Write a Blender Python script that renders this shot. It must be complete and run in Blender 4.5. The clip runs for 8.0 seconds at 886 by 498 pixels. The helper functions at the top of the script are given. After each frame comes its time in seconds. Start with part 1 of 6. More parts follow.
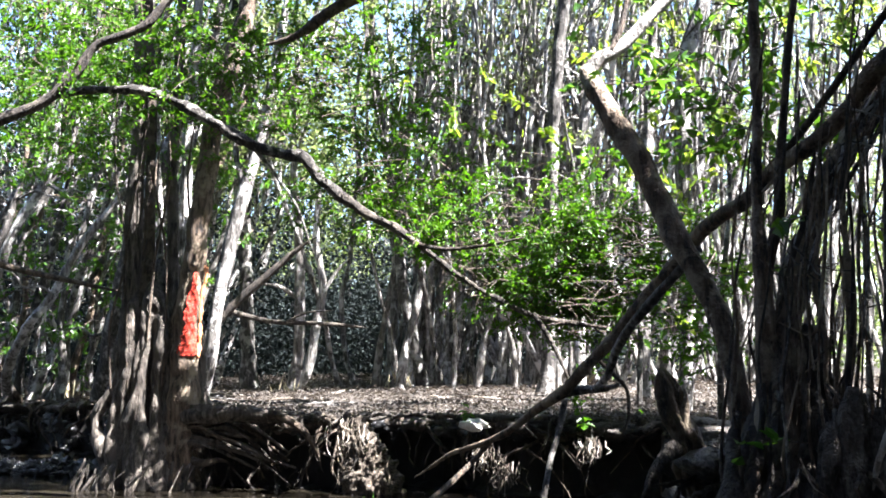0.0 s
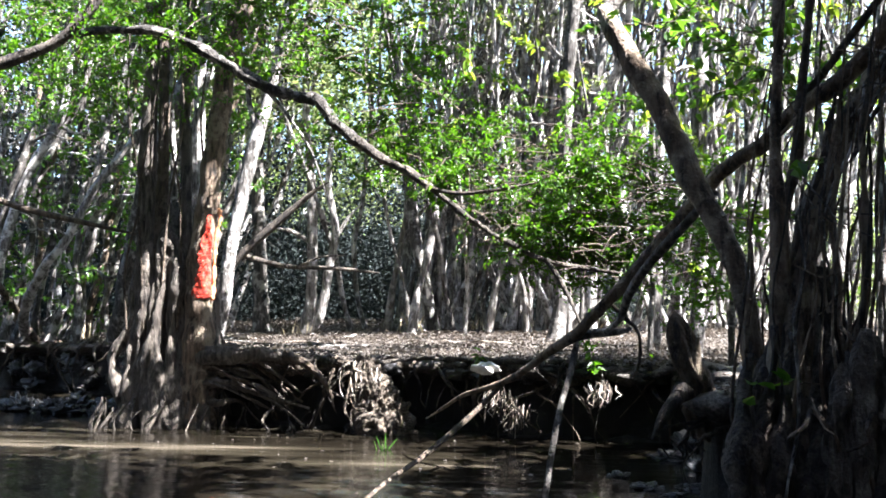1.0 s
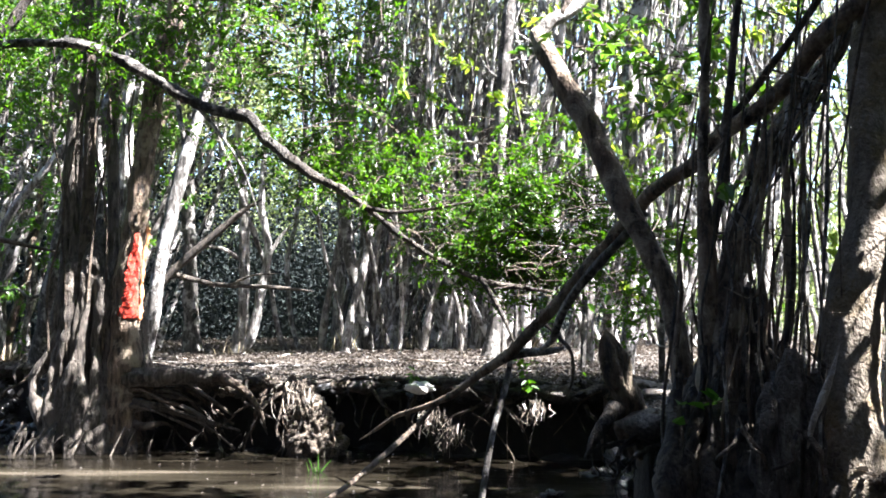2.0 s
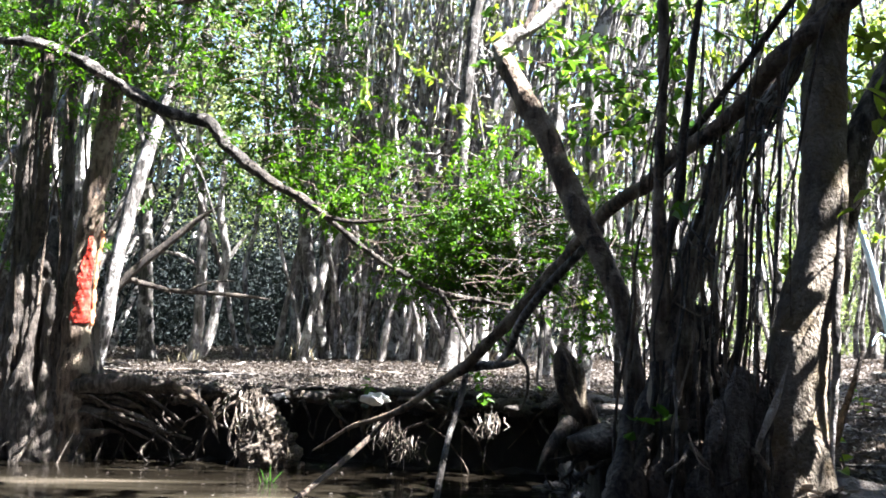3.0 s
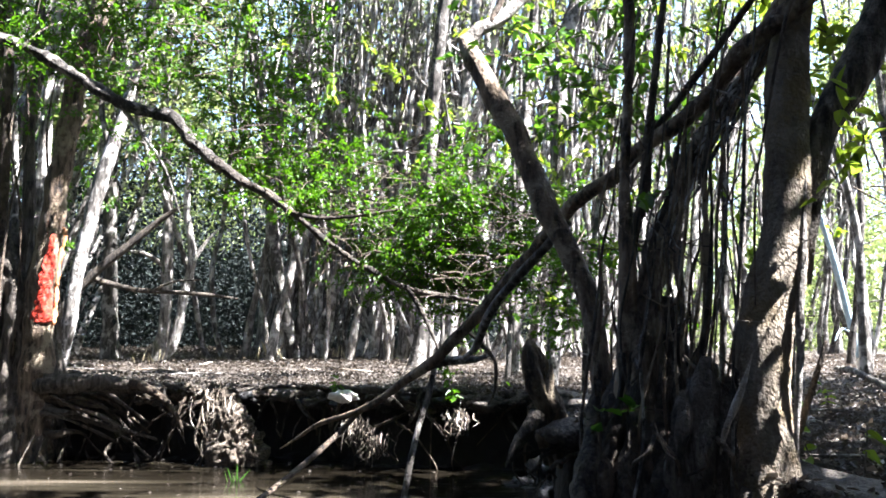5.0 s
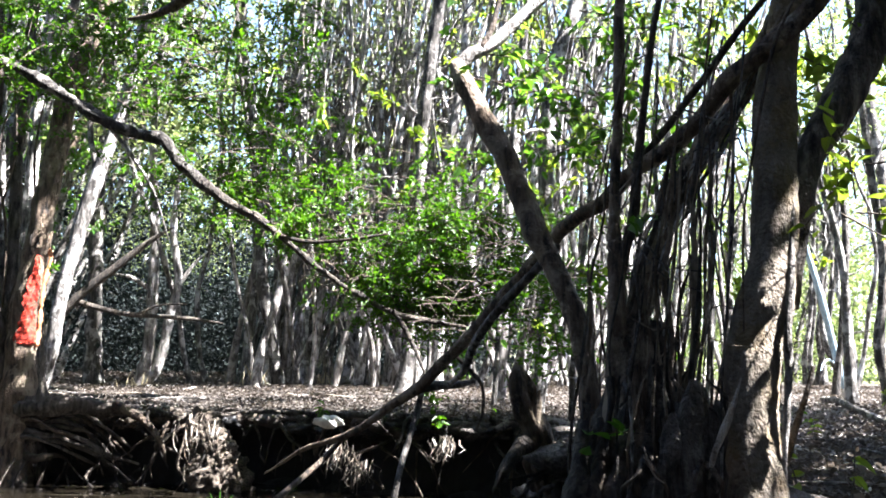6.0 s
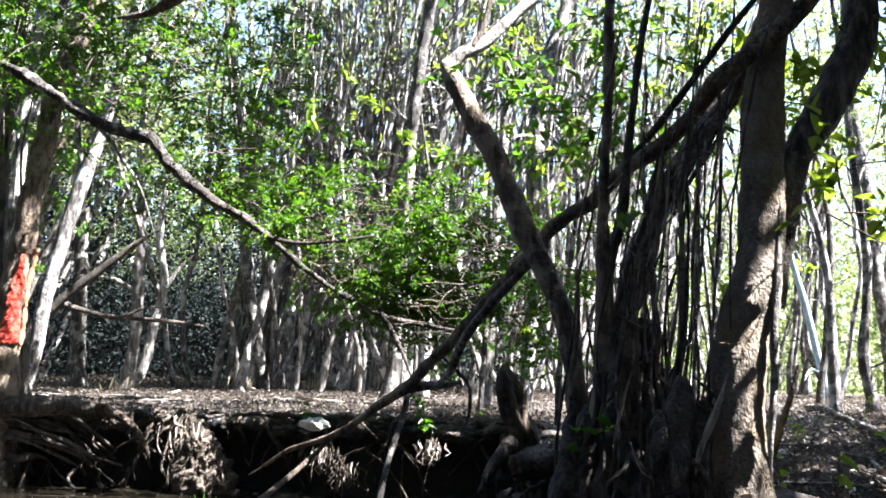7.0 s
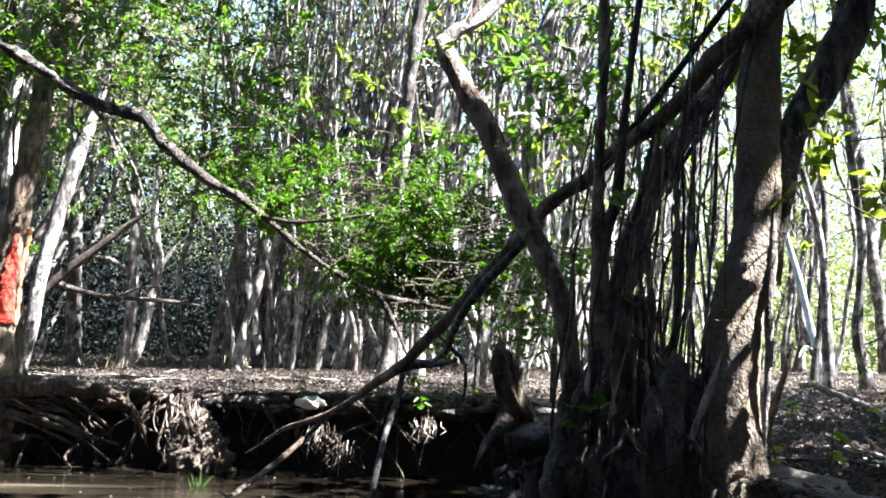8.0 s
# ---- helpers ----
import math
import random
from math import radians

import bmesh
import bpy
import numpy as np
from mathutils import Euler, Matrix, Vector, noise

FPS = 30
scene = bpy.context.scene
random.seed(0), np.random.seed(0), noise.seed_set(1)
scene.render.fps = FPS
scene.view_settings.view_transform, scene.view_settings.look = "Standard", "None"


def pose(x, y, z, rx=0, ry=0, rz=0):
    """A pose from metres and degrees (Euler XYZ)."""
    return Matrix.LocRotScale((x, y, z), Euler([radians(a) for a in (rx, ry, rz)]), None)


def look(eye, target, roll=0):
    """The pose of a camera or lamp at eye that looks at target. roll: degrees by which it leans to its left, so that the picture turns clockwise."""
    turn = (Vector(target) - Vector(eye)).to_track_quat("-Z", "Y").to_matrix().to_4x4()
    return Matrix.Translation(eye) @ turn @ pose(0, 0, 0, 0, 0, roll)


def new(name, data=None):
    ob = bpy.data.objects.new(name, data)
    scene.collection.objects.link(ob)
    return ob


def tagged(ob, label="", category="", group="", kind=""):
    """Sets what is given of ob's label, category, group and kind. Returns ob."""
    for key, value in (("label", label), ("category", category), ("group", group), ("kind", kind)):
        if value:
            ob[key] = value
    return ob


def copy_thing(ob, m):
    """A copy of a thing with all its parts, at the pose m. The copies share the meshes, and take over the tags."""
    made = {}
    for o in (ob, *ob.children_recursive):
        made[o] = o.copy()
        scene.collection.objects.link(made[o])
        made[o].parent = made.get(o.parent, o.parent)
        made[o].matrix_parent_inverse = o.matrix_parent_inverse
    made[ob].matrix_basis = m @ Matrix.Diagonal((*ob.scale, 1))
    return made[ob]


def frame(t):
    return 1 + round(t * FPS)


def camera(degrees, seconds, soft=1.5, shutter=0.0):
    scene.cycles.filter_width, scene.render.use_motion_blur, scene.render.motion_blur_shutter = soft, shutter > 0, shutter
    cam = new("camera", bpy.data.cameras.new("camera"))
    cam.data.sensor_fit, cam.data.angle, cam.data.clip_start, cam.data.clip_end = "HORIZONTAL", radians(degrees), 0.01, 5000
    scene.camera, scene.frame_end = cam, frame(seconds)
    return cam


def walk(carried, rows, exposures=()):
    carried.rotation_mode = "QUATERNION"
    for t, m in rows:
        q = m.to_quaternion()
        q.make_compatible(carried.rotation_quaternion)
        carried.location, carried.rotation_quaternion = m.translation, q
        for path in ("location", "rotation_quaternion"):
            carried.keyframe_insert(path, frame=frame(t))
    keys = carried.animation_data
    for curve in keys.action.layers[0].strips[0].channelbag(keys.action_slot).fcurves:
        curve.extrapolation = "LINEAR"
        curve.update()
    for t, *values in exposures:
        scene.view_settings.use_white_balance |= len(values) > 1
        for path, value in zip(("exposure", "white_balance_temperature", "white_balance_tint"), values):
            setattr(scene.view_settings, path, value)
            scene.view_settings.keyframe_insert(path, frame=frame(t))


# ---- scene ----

# ---------------------------------------------------------------- camera
def view(x, y, z, yaw, pitch, roll):
    return pose(x, y, z, 90 + pitch, 0, yaw) @ pose(0, 0, 0, 0, 0, roll)


cam = camera(53, 8.0, soft=1.7)
walk(cam, [
    (0, view(-0.009, -0.042, 1.108, 7.27, 7.37, -0.45)),
    (0.5, view(-0.016, -0.041, 1.105, 6.77, 6.37, 0.05)),
    (1, view(-0.024, -0.046, 1.075, 8.01, 4.04, 0.11)),
    (1.5, view(-0.015, -0.013, 1.099, 6.08, 4.80, 0.01)),
    (2, view(-0.018, -0.021, 1.094, 3.82, 5.12, -0.22)),
    (2.2, view(-0.003, -0.011, 1.089, 2.74, 5.74, 0.50)),
    (3.3, view(0.001, -0.013, 1.098, 0.64, 5.94, 0.58)),
    (3.5, view(-0.000, 0.000, 1.100, 0.00, 5.99, 0.46)),
    (4, view(-0.002, 0.011, 1.094, -0.80, 5.92, 1.07)),
    (4.5, view(0.003, 0.018, 1.092, -0.40, 5.91, 0.89)),
    (4.7, view(0.007, 0.012, 1.072, -0.38, 5.88, 0.75)),
    (5.8, view(0.021, 0.016, 1.059, -1.65, 7.03, 0.13)),
    (6, view(0.000, 0.016, 1.038, -1.50, 7.77, 1.06)),
    (6.5, view(0.002, 0.034, 0.992, -1.87, 7.82, 0.42)),
    (7, view(-0.007, 0.020, 0.981, -2.34, 8.43, 1.56)),
    (7.5, view(-0.007, 0.025, 0.978, -2.65, 7.68, 1.57)),
    (8, view(-0.004, 0.030, 0.978, -2.66, 7.09, 1.37)),
], exposures=[(0, 3.72, 6150, 15), (1, 3.80, 6150, 15), (2, 3.84, 6150, 15), (4, 3.80, 6150, 15), (6, 3.78, 6150, 15), (6.6, 3.68, 6150, 15), (8, 3.68, 6150, 15)])

# ---------------------------------------------------------------- world and sun
SUN_EL, SUN_AZ = 54.0, 107.0          # degrees; azimuth from +y towards +x
world = bpy.data.worlds.new("sky")
scene.world = world
world.use_nodes = True
wn = world.node_tree.nodes
sky = wn.new("ShaderNodeTexSky")
sky.sky_type, sky.sun_disc = "NISHITA", False
sky.sun_elevation, sky.sun_rotation = radians(SUN_EL), radians(SUN_AZ)
wn["Background"].inputs["Strength"].default_value = 0.05
world.node_tree.links.new(sky.outputs[0], wn["Background"].inputs[0])
sun_data = bpy.data.lights.new("sun", "SUN")
sun_data.energy, sun_data.angle, sun_data.color = 5.0, radians(0.5), (1.0, 0.97, 0.92)
sun = new("sun", sun_data)
sd = Vector((math.sin(radians(SUN_AZ)) * math.cos(radians(SUN_EL)), math.cos(radians(SUN_AZ)) * math.cos(radians(SUN_EL)), math.sin(radians(SUN_EL))))
sun.matrix_world = look(sd * 60, (0, 0, 0))

# ---------------------------------------------------------------- materials
def material(name):
    m = bpy.data.materials.new(name)
    m.use_nodes = True
    return m, m.node_tree.nodes, m.node_tree.links, m.node_tree.nodes["Principled BSDF"]


def ramp(nodes, stops):
    r = nodes.new("ShaderNodeValToRGB")
    while len(r.color_ramp.elements) < len(stops):
        r.color_ramp.elements.new(0.5)
    for e, (p, c) in zip(r.color_ramp.elements, stops):
        e.position, e.color = p, (*c, 1)
    return r


def noise_node(nodes, links, coord, scale, detail=4, rough=0.6, stretch=(1, 1, 1)):
    mp = nodes.new("ShaderNodeMapping")
    mp.inputs["Scale"].default_value = stretch
    links.new(coord, mp.inputs[0])
    n = nodes.new("ShaderNodeTexNoise")
    n.inputs["Scale"].default_value, n.inputs["Detail"].default_value, n.inputs["Roughness"].default_value = scale, detail, rough
    links.new(mp.outputs[0], n.inputs["Vector"])
    return n.outputs["Fac"]


def mix_rgb(nodes, links, fac, a, b, mode="MIX"):
    m = nodes.new("ShaderNodeMix")
    m.data_type, m.blend_type = "RGBA", mode
    for sock, v in ((0, fac), (6, a), (7, b)):
        if hasattr(v, "links"):
            links.new(v, m.inputs[sock])
        else:
            m.inputs[sock].default_value = v if sock == 0 else (*v, 1)
    return m.outputs[2]


def bump(nodes, links, bsdf, height, strength, dist):
    b = nodes.new("ShaderNodeBump")
    b.inputs["Strength"].default_value, b.inputs["Distance"].default_value = strength, dist
    links.new(height, b.inputs["Height"])
    links.new(b.outputs[0], bsdf.inputs["Normal"])


def bark(name, dark, mid, pale, patch, grain=28, lichen=5.0, relief=1.0, draw=0.22):
    """Streaky bark: dark fissures, a grey-brown ground and pale patches, of lichen and, on pale stems, of painted sun.
    """
    m, n, l, b = material(name)
    co = n.new("ShaderNodeNewGeometry").outputs["Position"]
    streak = noise_node(n, l, co, grain, 5, 0.65, (1, 1, draw))
    rings = noise_node(n, l, co, 70, 3, 0.6, (1, 1, 0.8))
    blotch = noise_node(n, l, co, lichen, 5, 0.7)
    r = ramp(n, [(0.36, dark), (0.5, mid), (0.68, pale)])
    l.new(streak, r.inputs[0])
    pr = ramp(n, [(0.5, (0, 0, 0)), (0.6, (1, 1, 1))])
    l.new(blotch, pr.inputs[0])
    info = n.new("ShaderNodeObjectInfo").outputs["Random"]
    tone = ramp(n, [(0, (0.5, 0.48, 0.46)), (1, (1.0, 1.0, 1.0))])
    l.new(info, tone.inputs[0])
    c = mix_rgb(n, l, pr.outputs[0], r.outputs[0], patch)
    c = mix_rgb(n, l, 1.0, c, tone.outputs[0], "MULTIPLY")
    l.new(c, b.inputs["Base Color"])
    b.inputs["Roughness"].default_value = 0.85
    h = n.new("ShaderNodeMath")
    h.operation = "ADD"
    l.new(streak, h.inputs[0])
    l.new(rings, h.inputs[1])
    bump(n, l, b, h.outputs[0], relief, 0.02)
    return m


def leaf(name, shades, glow, gloss=0.35, thin=0.4):
    """A thin leaf: reflects one green and lets a yellower one through."""
    m, n, l, b = material(name)
    rnd = n.new("ShaderNodeNewGeometry").outputs["Random Per Island"]
    r = ramp(n, [(i / (len(shades) - 1), c) for i, c in enumerate(shades)])
    l.new(rnd, r.inputs[0])
    l.new(r.outputs[0], b.inputs["Base Color"])
    b.inputs["Roughness"].default_value, b.inputs["Specular IOR Level"].default_value = gloss, 0.35
    t = n.new("ShaderNodeBsdfTranslucent")
    l.new(mix_rgb(n, l, 0.75, r.outputs[0], glow), t.inputs[0])
    mx = n.new("ShaderNodeMixShader")
    mx.inputs[0].default_value = thin
    l.new(b.outputs[0], mx.inputs[1])
    l.new(t.outputs[0], mx.inputs[2])
    l.new(mx.outputs[0], n["Material Output"].inputs[0])
    return m


# the pale and white barks are whitened for a sunlit look
BARK_PALE = bark("pale_grey_bark", (0.024, 0.021, 0.018), (0.12, 0.111, 0.1), (0.37, 0.355, 0.332), (0.66, 0.645, 0.62))
BARK_WHITE = bark("sun_toned_white_bark", (0.05, 0.044, 0.037), (0.24, 0.225, 0.205), (0.54, 0.52, 0.49), (0.74, 0.72, 0.69))
BARK_ARCH = bark("dark_lichened_bark", (0.009, 0.0075, 0.006), (0.034, 0.029, 0.024), (0.1, 0.09, 0.078), (0.34, 0.32, 0.29), grain=34, lichen=11)
BARK_GREY = bark("grey_brown_bark", (0.014, 0.012, 0.01), (0.06, 0.054, 0.047), (0.17, 0.155, 0.138), (0.4, 0.385, 0.355), lichen=6)
BARK_BROWN = bark("fissured_brown_bark", (0.016, 0.011, 0.007), (0.13, 0.091, 0.06), (0.28, 0.21, 0.145), (0.3, 0.245, 0.175), grain=22, lichen=6)
BARK_DARK = bark("dark_brown_bark", (0.009, 0.0065, 0.0045), (0.055, 0.037, 0.024), (0.13, 0.094, 0.064), (0.14, 0.11, 0.08), lichen=9)
BARK_OLD = bark("furrowed_old_bark", (0.01, 0.008, 0.006), (0.085, 0.07, 0.056), (0.27, 0.24, 0.2), (0.14, 0.118, 0.096), grain=26, lichen=3, relief=1.3)
# muddy bark, also used to put shade into limbs and a tree's foot
ROOT = bark("muddy_shade_dark_bark", (0.007, 0.005, 0.004), (0.03, 0.023, 0.017), (0.09, 0.072, 0.054), (0.13, 0.11, 0.085), grain=40, lichen=8)
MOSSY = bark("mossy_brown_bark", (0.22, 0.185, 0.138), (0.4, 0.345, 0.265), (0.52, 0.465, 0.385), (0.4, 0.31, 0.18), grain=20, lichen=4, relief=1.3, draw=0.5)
DEADWOOD = bark("bleached_dead_wood", (0.22, 0.17, 0.13), (0.45, 0.38, 0.3), (0.62, 0.56, 0.48), (0.7, 0.66, 0.6), grain=40)
LEAF = leaf("bright_green_leaf", [(0.01, 0.034, 0.002), (0.022, 0.068, 0.003), (0.045, 0.12, 0.005), (0.1, 0.19, 0.01)], (0.1, 0.26, 0.004), 0.45, 0.45)
# darker leaf copy, with shade put into its green
LEAF_DARK = leaf("shade_toned_leaf", [(0.02, 0.05, 0.008), (0.03, 0.085, 0.012), (0.05, 0.12, 0.016)], (0.16, 0.36, 0.02))
# near-black leaf: the gloom of the deep woods is put into its colour
LEAF_SHADE = leaf("gloom_toned_leaf", [(0.005, 0.009, 0.0095), (0.009, 0.015, 0.015), (0.016, 0.025, 0.022)], (0.014, 0.025, 0.019), 0.85, 0.1)
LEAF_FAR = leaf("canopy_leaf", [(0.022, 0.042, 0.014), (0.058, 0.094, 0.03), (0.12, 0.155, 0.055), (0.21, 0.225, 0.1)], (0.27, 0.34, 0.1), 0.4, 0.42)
# yellower leaf copy, with sunlight put into its green
LEAF_SUN = leaf("sun_toned_leaf", [(0.04, 0.085, 0.008), (0.07, 0.14, 0.014), (0.12, 0.19, 0.025), (0.17, 0.2, 0.04)], (0.32, 0.45, 0.03), 0.4, 0.5)
LITTER = leaf("dry_leaf_litter", [(0.025, 0.02, 0.017), (0.05, 0.04, 0.033), (0.09, 0.076, 0.063), (0.2, 0.18, 0.155), (0.045, 0.04, 0.038), (0.075, 0.056, 0.04)], (0.08, 0.062, 0.045), 0.5)


def ground_material():
    m, n, l, b = material("mud_and_leaf_litter")
    co = n.new("ShaderNodeNewGeometry").outputs["Position"]
    big, mid, fine = noise_node(n, l, co, 0.9, 5), noise_node(n, l, co, 9, 5), noise_node(n, l, co, 45, 4, 0.7)
    # low mud, darkened towards black to carry the undercut's shade
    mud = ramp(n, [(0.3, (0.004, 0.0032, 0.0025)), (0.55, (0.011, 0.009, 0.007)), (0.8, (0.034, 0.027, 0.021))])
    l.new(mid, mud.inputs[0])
    lit = ramp(n, [(0.3, (0.03, 0.025, 0.02)), (0.5, (0.09, 0.075, 0.061)), (0.7, (0.24, 0.21, 0.175))])
    l.new(fine, lit.inputs[0])
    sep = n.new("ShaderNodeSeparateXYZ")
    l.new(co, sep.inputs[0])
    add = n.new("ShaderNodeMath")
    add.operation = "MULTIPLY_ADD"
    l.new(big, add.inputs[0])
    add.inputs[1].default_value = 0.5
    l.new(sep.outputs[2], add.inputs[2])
    # broad noise darkens the litter in patches, in place of dappled shade
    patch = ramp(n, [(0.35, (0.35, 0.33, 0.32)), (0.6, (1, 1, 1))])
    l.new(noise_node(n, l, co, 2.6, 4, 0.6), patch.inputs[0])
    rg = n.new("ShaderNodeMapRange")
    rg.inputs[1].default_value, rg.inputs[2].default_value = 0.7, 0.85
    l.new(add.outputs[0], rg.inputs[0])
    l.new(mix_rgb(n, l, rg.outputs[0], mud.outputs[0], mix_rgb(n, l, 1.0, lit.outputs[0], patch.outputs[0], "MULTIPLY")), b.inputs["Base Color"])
    b.inputs["Roughness"].default_value = 0.75
    h = n.new("ShaderNodeMath")
    h.operation = "ADD"
    l.new(mid, h.inputs[0])
    l.new(fine, h.inputs[1])
    bump(n, l, b, h.outputs[0], 0.8, 0.03)
    return m


def water_material():
    m, n, l, b = material("murky_creek_water")
    co = n.new("ShaderNodeNewGeometry").outputs["Position"]
    silt = noise_node(n, l, co, 2.0, 5, 0.6, (0.12, 1, 1))
    r = ramp(n, [(0.46, (0.006, 0.005, 0.0035)), (0.58, (0.022, 0.019, 0.013)), (0.66, (0.075, 0.063, 0.047))])
    l.new(silt, r.inputs[0])
    l.new(r.outputs[0], b.inputs["Base Color"])
    b.inputs["Roughness"].default_value, b.inputs["IOR"].default_value = 0.03, 1.33
    rip = noise_node(n, l, co, 3.2, 4, 0.55, (0.45, 1.8, 1))
    bump(n, l, b, rip, 0.3, 0.05)
    return m


def wet_mud_material():
    m, n, l, b = material("wet_black_mud")
    co = n.new("ShaderNodeNewGeometry").outputs["Position"]
    a = noise_node(n, l, co, 18, 5)
    r = ramp(n, [(0.35, (0.006, 0.006, 0.006)), (0.7, (0.025, 0.024, 0.024))])
    l.new(a, r.inputs[0])
    l.new(r.outputs[0], b.inputs["Base Color"])
    b.inputs["Roughness"].default_value = 0.34
    bump(n, l, b, a, 0.8, 0.03)
    return m


def plain_material(name, low, high, scale, rough, relief=0.5):
    m, n, l, b = material(name)
    co = n.new("ShaderNodeNewGeometry").outputs["Position"]
    a = noise_node(n, l, co, scale, 5, 0.65)
    r = ramp(n, [(0.35, low), (0.65, high)])
    l.new(a, r.inputs[0])
    l.new(r.outputs[0], b.inputs["Base Color"])
    b.inputs["Roughness"].default_value = rough
    bump(n, l, b, a, relief, 0.015)
    return m


GROUND, WATER, WETMUD = ground_material(), water_material(), wet_mud_material()
RED = plain_material("red_flaking_paint", (0.06, 0.004, 0.002), (0.72, 0.045, 0.012), 36, 0.7, 1.0)
RED.node_tree.nodes["Color Ramp"].color_ramp.elements.new(0.74).color = (0.82, 0.2, 0.05, 1)
ORANGE = plain_material("raw_orange_wood", (0.5, 0.14, 0.05), (0.72, 0.4, 0.2), 30, 0.7)
STONE = plain_material("pale_weathered_stone", (0.5, 0.47, 0.42), (0.75, 0.73, 0.68), 16, 0.8)
CLAY = plain_material("dry_root_soil", (0.012, 0.009, 0.007), (0.17, 0.138, 0.105), 55, 0.95, 1.0)
BLUE = plain_material("pale_blue_bark", (0.2, 0.3, 0.36), (0.36, 0.47, 0.54), 14, 0.7)


# ---------------------------------------------------------------- mesh helpers


def wobble(p, scale, seed):
    """Smooth pseudo-noise in about -1..1 for an array of points."""
    g = np.random.default_rng(seed)
    out = np.zeros(len(p))
    for k in range(5):
        f = g.normal(size=3) * scale * (1 + 0.7 * k)
        out += np.sin(p @ f + g.uniform(0, 6.28)) / (1 + 0.6 * k)
    return out / 2.2


def spline(ctrl, step):
    """Catmull-Rom through rows (x, y, z, r), about one row each step metres."""
    c = np.asarray(ctrl, float)
    c = np.vstack([2 * c[0] - c[1], c, 2 * c[-1] - c[-2]])
    rows = []
    for i in range(1, len(c) - 2):
        p0, p1, p2, p3 = c[i - 1:i + 3]
        k = max(1, int(np.linalg.norm(p2[:3] - p1[:3]) / step))
        for s in np.arange(k) / k:
            rows.append(0.5 * (2 * p1 + (p2 - p0) * s + (2 * p0 - 5 * p1 + 4 * p2 - p3) * s * s + (3 * p1 - p0 - 3 * p2 + p3) * s ** 3))
    rows.append(c[-2])
    rows = np.array(rows)
    rows[:, 3] = np.maximum(rows[:, 3], 0.002)
    return rows


def tube(ctrl, sides=10, step=0.08, rough=0.12, flute=0.0, lobes=5, seed=1, scale=9.0, cap=True, ridge=0.0, furrows=11):
    """A limb: rings along a spline, uneven and, with flute, ridged round its girth. Quads only."""
    r = spline(ctrl, step)
    if cap:
        r = np.vstack([r, r[-1]])
        r[-1, 3] *= 0.05
    n = len(r)
    d = np.gradient(r[:, :3], axis=0)
    d /= np.maximum(np.linalg.norm(d, axis=1), 1e-6)[:, None]
    u = np.cross(d[0], (0.31, 0.87, 0.38))
    us = []
    for k in range(n):
        u = u - d[k] * (u @ d[k])
        u /= max(np.linalg.norm(u), 1e-6)
        us.append(u)
    us = np.array(us)
    vs = np.cross(d, us)
    a = np.arange(sides) * 2 * np.pi / sides
    ring = us[:, None] * np.cos(a)[None, :, None] + vs[:, None] * np.sin(a)[None, :, None]
    base = (r[:, None, :3] + ring * r[:, None, 3:]).reshape(-1, 3)
    k = 1 + rough * wobble(base, scale, seed) + 0.5 * rough * wobble(base, scale * 3, seed + 50)
    if flute:
        twist = np.linspace(0, 1.4, n)[:, None]
        k = k + flute * (np.sin(lobes * (a[None] + twist) + seed) + 0.5 * np.sin((lobes * 2 + 1) * a[None] + 2 * twist + 2 * seed)).ravel()
    if ridge:
        s = np.arange(n)[:, None] * step
        ph = furrows * a[None] / 2 + 1.3 * np.sin(2.1 * s + seed) + 0.8 * np.sin(5.3 * s + 3 * a[None])
        k = k - ridge * (np.abs(np.cos(ph)) ** 5 * (0.6 + 0.4 * np.sin(3.7 * s + 2 * a[None]))).ravel()
    v = (r[:, None, :3] + ring * r[:, None, 3:] * k.reshape(n, sides)[:, :, None]).reshape(-1, 3)
    i = np.arange(n - 1)[:, None] * sides
    j = np.arange(sides)[None]
    j2 = (j + 1) % sides
    q = np.stack([i + j, i + j2, i + sides + j2, i + sides + j], -1).reshape(-1, 4)
    return v, q


def joined(*pieces):
    vs, qs, n = [], [], 0
    for v, q in pieces:
        vs.append(v)
        qs.append(q + n)
        n += len(v)
    return np.vstack(vs), np.vstack(qs)


def leaves(pos, way, size, rng, slim=0.42, droop=0.25, simple=False):
    """Pointed oval leaves, folded along the midrib: two quads each (one if simple), base at pos, growing along way."""
    n = len(pos)
    way = way / np.maximum(np.linalg.norm(way, axis=1), 1e-6)[:, None]
    side = np.cross(way, rng.normal(size=(n, 3)) * 0.55 + (0, 0, 1))
    side /= np.maximum(np.linalg.norm(side, axis=1), 1e-6)[:, None]
    up = np.cross(side, way)
    size = np.asarray(size)[:, None] * np.ones((n, 1))
    w = size * slim * 0.5
    fold = w * 0.45
    bend = size * droop
    if simple:
        v = np.stack([pos, pos + way * size * 0.5 + side * w * 1.25 + up * fold, pos + way * size - up * bend, pos + way * size * 0.5 - side * w * 1.25], 1).reshape(-1, 3)
        return v, np.arange(n)[:, None] * 4 + np.arange(4)[None]
    pts = [pos,
           pos + way * size * 0.32 + side * w + up * fold,
           pos + way * size * 0.72 + side * w * 0.72 + up * (fold * 0.6) - up * bend * 0.5,
           pos + way * size - up * bend,
           pos + way * size * 0.72 - side * w * 0.72 + up * (fold * 0.6) - up * bend * 0.5,
           pos + way * size * 0.32 - side * w + up * fold]
    v = np.stack(pts, 1).reshape(-1, 3)
    b = np.arange(n)[:, None] * 6
    q = np.stack([b + [0, 1, 2, 3], b + [0, 3, 4, 5]], 1).reshape(-1, 4)
    return v, q


